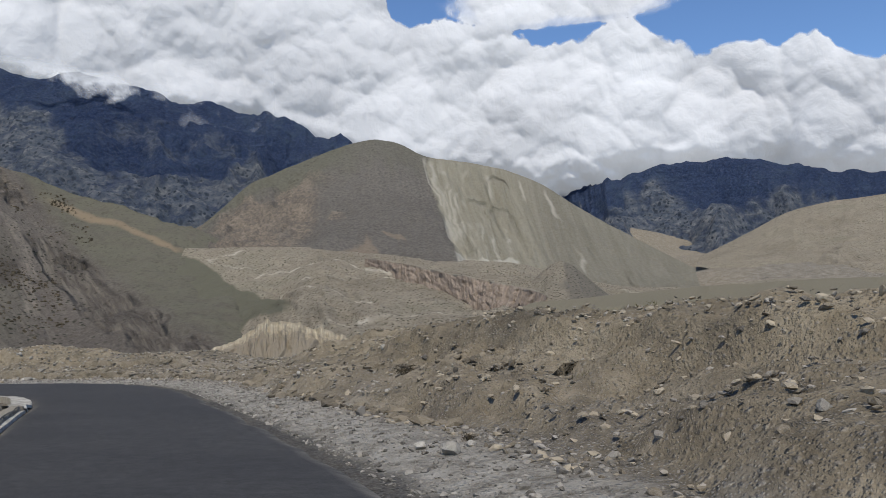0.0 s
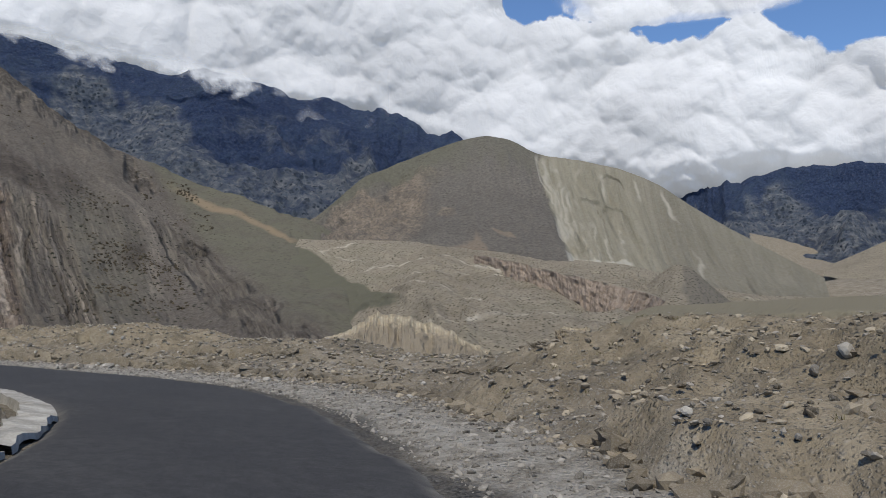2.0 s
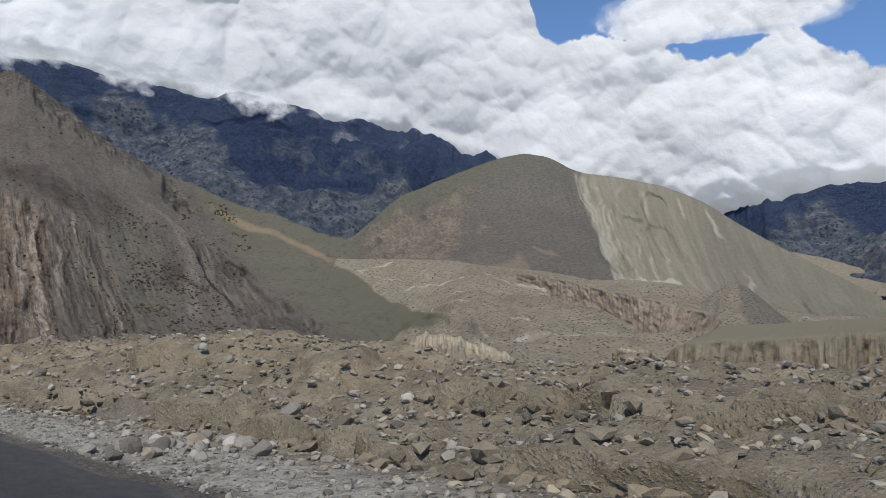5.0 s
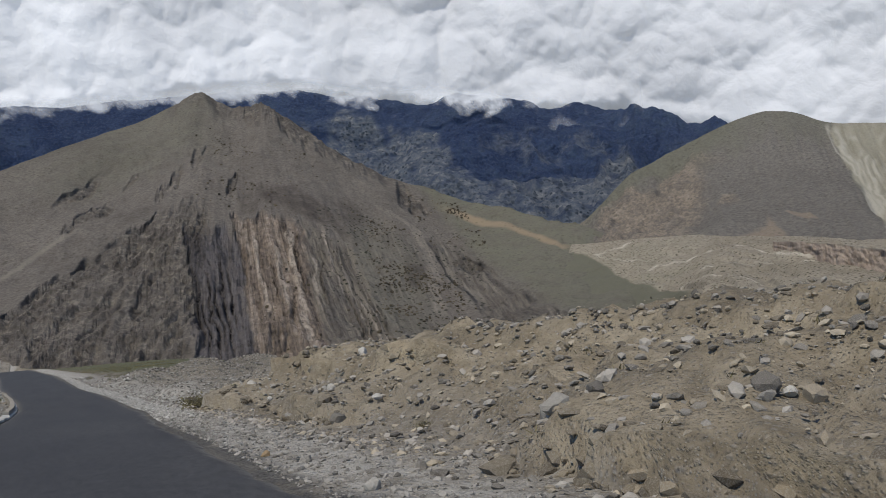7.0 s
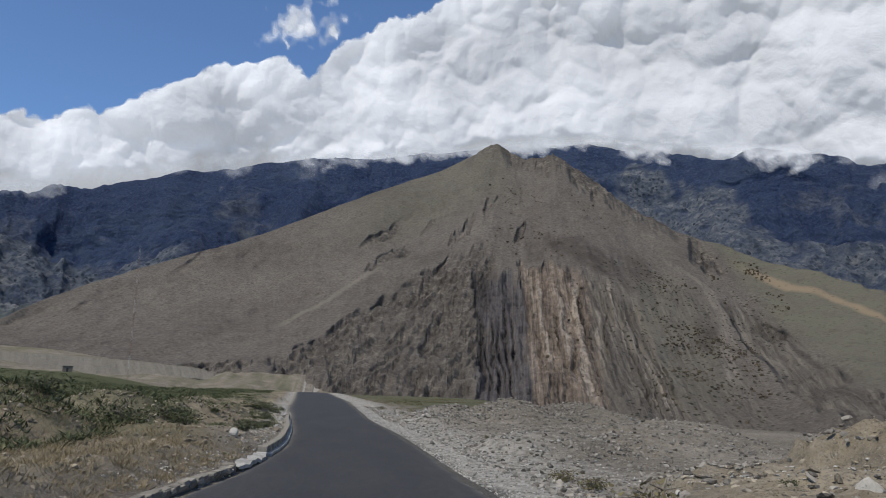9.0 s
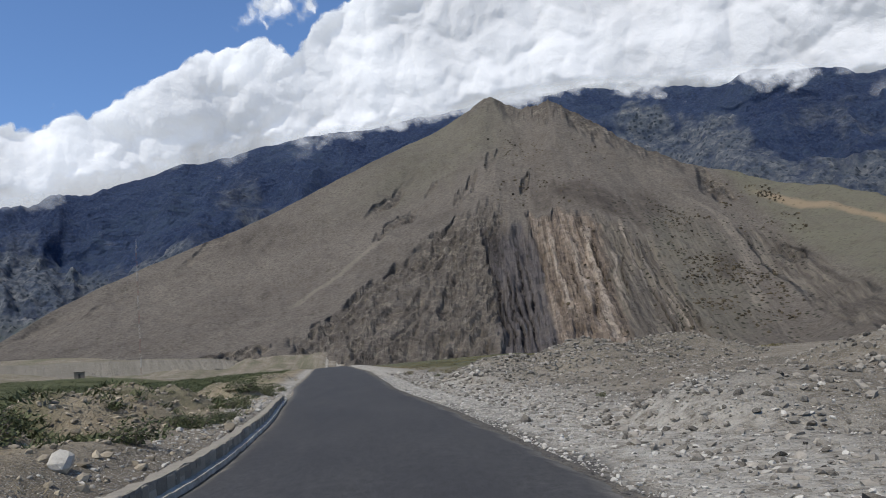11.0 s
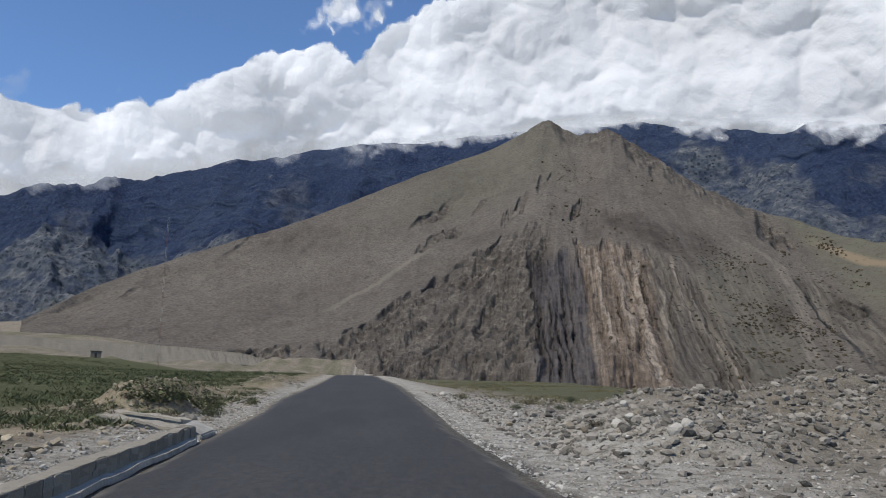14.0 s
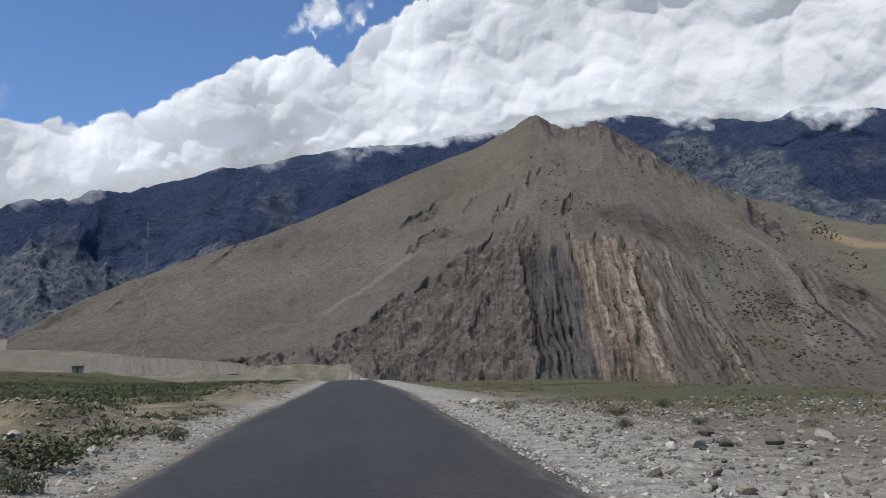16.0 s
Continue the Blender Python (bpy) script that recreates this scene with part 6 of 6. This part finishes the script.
def slope_scrub(ob, weight, count, low, high, label, seed):
    """Dark bushes dotted over a far slope, all in one mesh."""
    rng = np.random.default_rng(seed)
    m = len(ob.data.vertices)
    co, uv = np.empty(m * 3), np.empty(m * 3)
    ob.data.vertices.foreach_get("co", co)
    ob.data.attributes["slope"].data.foreach_get("vector", uv)
    co, uv = co.reshape(-1, 3), uv.reshape(-1, 3)
    w = weight(uv[:, 0], uv[:, 1]) * np.clip(0.35 + 0.9 * fbm(co[:, 0] / 45, co[:, 1] / 45, 3, seed), 0.02, 1) * ((uv[:, 1] > 0.02) & (uv[:, 1] < 1.0))
    at = co[rng.choice(m, count, p=w / w.sum())] + rng.uniform(-1.2, 1.2, (count, 3)) * (1, 1, 0.2)
    BV, BF = BALLS[1]
    size = low + (high - low) * rng.uniform(0, 1, count) ** 2
    V = BV[None] * rng.uniform(0.65, 1.25, (count, len(BV), 1)) * (size[:, None] * (1, 1, 0.75))[:, None, :] + (at + (0, 0, 0.2))[:, None, :]
    F = (BF[None] + (np.arange(count) * len(BV))[:, None, None]).reshape(-1, 3)
    return tagged(new("scrub", mesh_from("scrub", V.reshape(-1, 3), F, M_LEAF[2], smooth=False)), label, "vegetation", kind="stuff")


slope_scrub(HILL_OB, lambda u, v: between(u, 9.75, 10.95, 0.15) * between(v, 0.2, 0.8, 0.08) + 5 * between(u, 10.45 + 0.9 * v, 11.15 + 0.8 * v, 0.08) * between(v, 0.06, 0.30, 0.03) + 0.25 * between(u, 6.2, 9.8, 0.3) * between(v, 0.12, 0.42, 0.06) + 0.10 * between(u, 7.6, 11, 0.3) * step(v, 0.4, 0.5), 1100, 0.9, 2.4, "dark juniper bushes dotted over the hillside", 401)
slope_scrub(VALE_OB, lambda u, v: step(u, 3.0, 4.0) + 0.4 * step(v, 0.5, 0.8), 1700, 0.30, 0.75, "low brown scrub dotted over the valley slope", 402)
rng = np.random.default_rng(5)
n = 10000
y = 22 + 170 * rng.uniform(0, 1, n) ** 1.5
x = edge_left(y) - 5 - 45 * rng.uniform(0, 1, n) ** 1.3
pts = np.stack([x, y], 1)
pts = pts[fbm(x / 5, y / 5, 3, 81) > -0.25]
tufts("scrub", pts, 0.62, 21, M_LEAF[0], "low green scrub covering the flat field", 6, 0.75, 0.6)
n = 7000
y = 100 + 240 * rng.uniform(0, 1, n)
x = edge_left(y) - 10 - 130 * rng.uniform(0, 1, n)
tufts("scrub", np.stack([x, y], 1)[fbm(x / 9, y / 9, 3, 86) > -0.3], 1.3, 12, M_LEAF[0], "low green scrub on the far part of the field", 11, 0.6, 0.6)
n = 3500
y = 74 + 110 * rng.uniform(0, 1, n)
x = edge_right(y) + 5 + 24 * rng.uniform(0, 1, n)
pts = np.stack([x, y], 1)[fbm(x / 6, y / 6, 3, 82) > -0.15]
tufts("scrub", pts, 0.46, 16, M_LEAF[1], "thin olive scrub on the terrace", 7, 0.7, 0.6)
n = 900
y = rng.uniform(34, 95, n)
x = edge_left(y) - 1.6 - 5 * rng.uniform(0, 1, n)
pts = np.stack([x, y], 1)[fbm(x / 2, y / 2, 3, 83) > 0.1]
tufts("scrub", pts, 0.50, 34, M_LEAF[0], "green cushion plants between cobbles", 8, 0.7, 0.6)
n = 3800
y = rng.uniform(-14, 32, n)
x = edge_left(y) - 0.9 - 9 * rng.uniform(0, 1, n) ** 1.2
tufts("dry_grass", np.stack([x, y], 1), 0.30, 26, M_STRAW, "dry straw-coloured grass on the roadside bank", 9, 1.05, 0.7)
n = 1500
y = rng.uniform(-75, -42, n)
x = edge_left(y) - 1.0 - 6 * rng.uniform(0, 1, n)
tufts("dry_grass", np.stack([x, y], 1), 0.24, 9, M_LEAF[1], "olive and dry grass on the bank inside the bend", 12, 0.8, 0.6)
n = 500
pts, rng2 = strip_points(n, -68, 20, 2.5, 9, 1, 991)
tufts("dry_grass", pts[fbm(pts[:, 0] / 3, pts[:, 1] / 3, 3, 84) > 0.0], 0.22, 9, M_LEAF[1], "sparse olive grass on the bank", 10, 0.9, 0.5)


# ---- gutter walls, kerb strips and culvert ----
def strip_mesh(name, line, offsets, material, parent=None, rough=0.008):
    """A band along the points of line with the given cross-section (off to the left, up)."""
    line = np.array(line)
    d = np.gradient(line[:, :2], axis=0)
    d /= np.linalg.norm(d, axis=1)[:, None]
    left = np.stack([-d[:, 1], d[:, 0]], 1)
    rows = []
    for off, up in offsets:
        wob = rough * fbm(line[:, 0] * 2 + off * 9, line[:, 1] * 2, 3, 93)
        rows.append(np.concatenate([line[:, :2] + left * (off + wob)[:, None], (line[:, 2] + up + wob)[:, None]], 1))
    P = np.stack(rows, 1)
    faces = grid_faces(len(line), len(offsets))
    if len(offsets) == 4:
        last = 4 * (len(line) - 1)
        faces = np.concatenate([faces, [[0, 1, 2, 3], [last + 3, last + 2, last + 1, last]]])
    me = mesh_from(name, P.reshape(-1, 3), faces, material, smooth=False)
    ob = new(name, me)
    if parent:
        ob.parent = parent
    return ob


def wall_stone_mesh(seed):
    bm = bmesh.new()
    r = random.Random(seed)
    box(bm, (-0.5, -0.5, -0.5), (0.5, 0.5, 0.5), 0.10)
    for v in bm.verts:
        v.co += Vector((r.uniform(-0.06, 0.06), r.uniform(-0.06, 0.06), r.uniform(-0.06, 0.06)))
    me = bpy.data.meshes.new("stone")
    bm.to_mesh(me)
    bm.free()
    me.materials.append(M_WALL_STONE)
    return me


WALL_STONES = [wall_stone_mesh(k) for k in range(6)]


def gutter(y0, y1, label, height=0.23, strip=True, kerb=True):
    """A pale concrete strip at the road's edge and a low mortared stone wall behind it."""
    y = np.arange(y0, y1, 0.25)
    line = np.stack([edge_left(y), y, road_z(y)], 1)
    root = new("gutter_wall")
    root.location = line[0]
    root = tagged(root, label, "gutter wall")
    top = height - 0.02 if height > 0.15 else height * 0.5
    made = [strip_mesh("concrete_strip", line, [(-0.04, -0.08), (-0.025, 0.010), (0.11, 0.022), (0.12, -0.08)], M_CONCRETE, rough=0.012),
            strip_mesh("wall_core", line, [(0.12, -0.15), (0.125, top), (0.35, top + 0.01), (0.36, -0.15)], M_WALL_STONE, rough=0.02),
            strip_mesh("coping", line, [(0.105, height - 0.04), (0.11, height), (0.36, height + 0.01), (0.38, height - 0.06)], M_WALL_STONE, rough=0.012)]
    tagged(made[2], "rough mortared stone coping")
    if not strip:
        bpy.data.objects.remove(made.pop())
    if not kerb:
        bpy.data.objects.remove(made.pop(0))
    s, r = y0 + 0.2, random.Random(int(y0 * 7))
    while s < y1 - 0.3:
        w = r.uniform(0.22, 0.48)
        d = (edge_left(np.array([s + 0.5])) - edge_left(np.array([s - 0.5])))[0]
        ang = -math.degrees(math.atan2(d, 1.0))
        for course in range(2 if r.random() < 0.45 else 1):
            full = height - 0.02
            h = full * (1.0 if course == 0 and r.random() < 0.6 else 0.6)
            ob = new("stone", WALL_STONES[r.randrange(6)])
            up = h * 0.5 if course == 0 else full - h * 0.35
            ob.matrix_world = pose(float(edge_left(np.array([s]))[0]) - 0.135, s, float(road_z(np.array([s]))[0]) + up - 0.02, 0, 0, ang) @ Matrix.Diagonal((0.055 if height > 0.15 else r.uniform(0.10, 0.24), w * 0.99, h if height > 0.15 else h * r.uniform(0.7, 1.5), 1))
            made.append(ob)
        s += w + 0.008
    for s in (y0 + 0.02, y1 - 0.10):
        ob = new("stone", WALL_STONES[r.randrange(6)])
        ob.matrix_world = pose(float(edge_left(np.array([s]))[0]) - 0.23, s, float(road_z(np.array([s]))[0]) + height * 0.5 - 0.04, 0, 0, 0) @ Matrix.Diagonal((0.32, 0.28, height + 0.12, 1))
        made.append(ob)
    bpy.context.view_layer.update()
    for o in made:
        m = o.matrix_world.copy()
        o.parent = root
        o.matrix_parent_inverse = Matrix.Translation(-root.location)
        o.matrix_basis = m
    return root


gutter(31.3, 62.5, "low mortared stone gutter wall with a pale concrete strip", 0.26, strip=False)
gutter(1.0, 12.5, "rough low stone edging with a thin concrete strip", 0.12, strip=False)
gutter(12.7, 25.4, "rough low stone edging along the dry bank", 0.14, strip=False, kerb=False)
gutter(-66.0, -49.2, "stone gutter wall with a white concrete kerb on the bend", 0.16)


def kerb_slab(y0, y1, offsets, label):
    y = np.arange(y0, y1, 0.25)
    tagged(strip_mesh("kerb_slab", np.stack([edge_left(y), y, road_z(y)], 1), offsets, M_CONCRETE, rough=0.05), label, "kerb")


kerb_slab(-49.0, -37.0, [(-0.03, -0.06), (-0.01, 0.05), (0.30, 0.10), (0.56, 0.13), (0.60, -0.10)], "broad white concrete kerb slab at the bend")
kerb_slab(25.5, 31.2, [(-0.03, -0.06), (-0.01, 0.04), (0.20, 0.06), (0.36, 0.07), (0.40, -0.10)], "white concrete kerb slab beside the dry bank")


def culvert():
    """Two low masonry walls that lead a ditch to the road, and a sloping concrete apron."""
    root = tagged(new("culvert"), "stone-lined ditch mouth with a pale concrete apron", "culvert")
    root.location = (-3.6, 66.0, 0)
    for (ax, ay), (bx, by), nm in (((-4.2, 66.4), (-9.0, 72.8), "ditch_wall"), ((-3.45, 63.1), (-7.6, 69.4), "ditch_wall")):
        n = 24
        line = np.stack([np.linspace(ax, bx, n), np.linspace(ay, by, n), np.full(n, 0.0)], 1)
        w = strip_mesh(nm, line, [(-0.16, -0.45), (-0.16, 0.10), (0.16, 0.10), (0.16, -0.45)], M_WALL_STONE)
        c = strip_mesh("coping", line, [(-0.20, 0.095), (-0.20, 0.16), (0.20, 0.16), (0.20, 0.095)], M_WALL_STONE, rough=0.05)
        for o in (w, c):
            o.parent = root
            o.matrix_parent_inverse = Matrix.Translation(-root.location)
    bm = bmesh.new()
    vs = [bm.verts.new(p) for p in ((-3.15, 63.2, 0.02), (-3.2, 64.9, 0.02), (-3.75, 65.0, 0.24), (-3.7, 63.4, 0.20), (-3.15, 63.2, -0.3), (-3.2, 64.9, -0.3), (-3.75, 65.0, -0.3), (-3.7, 63.4, -0.3))]
    for f in ((0, 1, 2, 3), (0, 4, 5, 1), (1, 5, 6, 2), (2, 6, 7, 3), (3, 7, 4, 0)):
        bm.faces.new([vs[k] for k in f])
    bmesh.ops.bevel(bm, geom=bm.edges[:], offset=0.03, segments=2, affect="EDGES")
    bmesh.ops.recalc_face_normals(bm, faces=bm.faces)
    o = part("apron", bm, M_CONCRETE, root, "white concrete apron")
    o.matrix_parent_inverse = Matrix.Translation(-root.location)


culvert()


# ---- far small things: mast and hut ----
def mast(x, y, top):
    z = height_at(x, y)
    root = tagged(new("radio_mast"), "tall guyed lattice radio mast in faded red and grey", "mast")
    root.location = (x, y, z)
    n = 10
    seg = (top - z) / n
    corner = [Vector((math.cos(a) * 0.32, math.sin(a) * 0.32, 0)) for a in (0.3, 2.39, 4.49)]
    for k in range(n):
        bm = bmesh.new()
        z0, z1 = k * seg, (k + 1) * seg
        for c in corner:
            tube(bm, c + Vector((0, 0, z0)), c + Vector((0, 0, z1)), 0.035, 0.035, 4)
        for j in range(4):
            a0, a1 = z0 + seg * j / 4, z0 + seg * (j + 1) / 4
            for i in range(3):
                tube(bm, corner[i] + Vector((0, 0, a0)), corner[(i + 1) % 3] + Vector((0, 0, a1)), 0.02, 0.02, 3)
        part("mast_section", bm, M_MAST_RED if k % 2 == 0 else M_MAST_WHITE, root, "red painted lattice" if k % 2 == 0 else "weathered pale grey lattice")
    for i in range(3):
        for h in (0.5, 0.95):
            bm = bmesh.new()
            a = (0.3, 2.39, 4.49)[i]
            tube(bm, (math.cos(a) * 28, math.sin(a) * 28, -0.2), corner[i] + Vector((0, 0, (top - z) * h)), 0.012, 0.012, 3)
            part("guy_wire", bm, M_WIRE, root, "thin steel guy wire")


mast(-86.8, 361.0, 62.0)


def hut(x, y):
    root = tagged(new("hut"), "small mud-brown flat-roofed hut on the field", "hut")
    root.location = (x, y, height_at(x, y) - 0.2)
    bm = bmesh.new()
    box(bm, (-2.1, -1.6, 0), (2.1, 1.6, 2.7), 0.04)
    part("wall", bm, M_HUT, root)
    bm = bmesh.new()
    box(bm, (-2.35, -1.85, 2.7), (2.35, 1.85, 2.92), 0.03)
    part("roof", bm, M_DARK, root, "dark overhanging flat roof")
    # near-black panel that stands for the shade inside the doorway
    bm = bmesh.new()
    box(bm, (-0.5, -1.64, 0.1), (0.4, -1.56, 2.0))
    part("door", bm, M_DARK, root, "dark panel for the doorway's shade")
    root.rotation_euler[2] = radians(18)


hut(-121.0, 391.0)
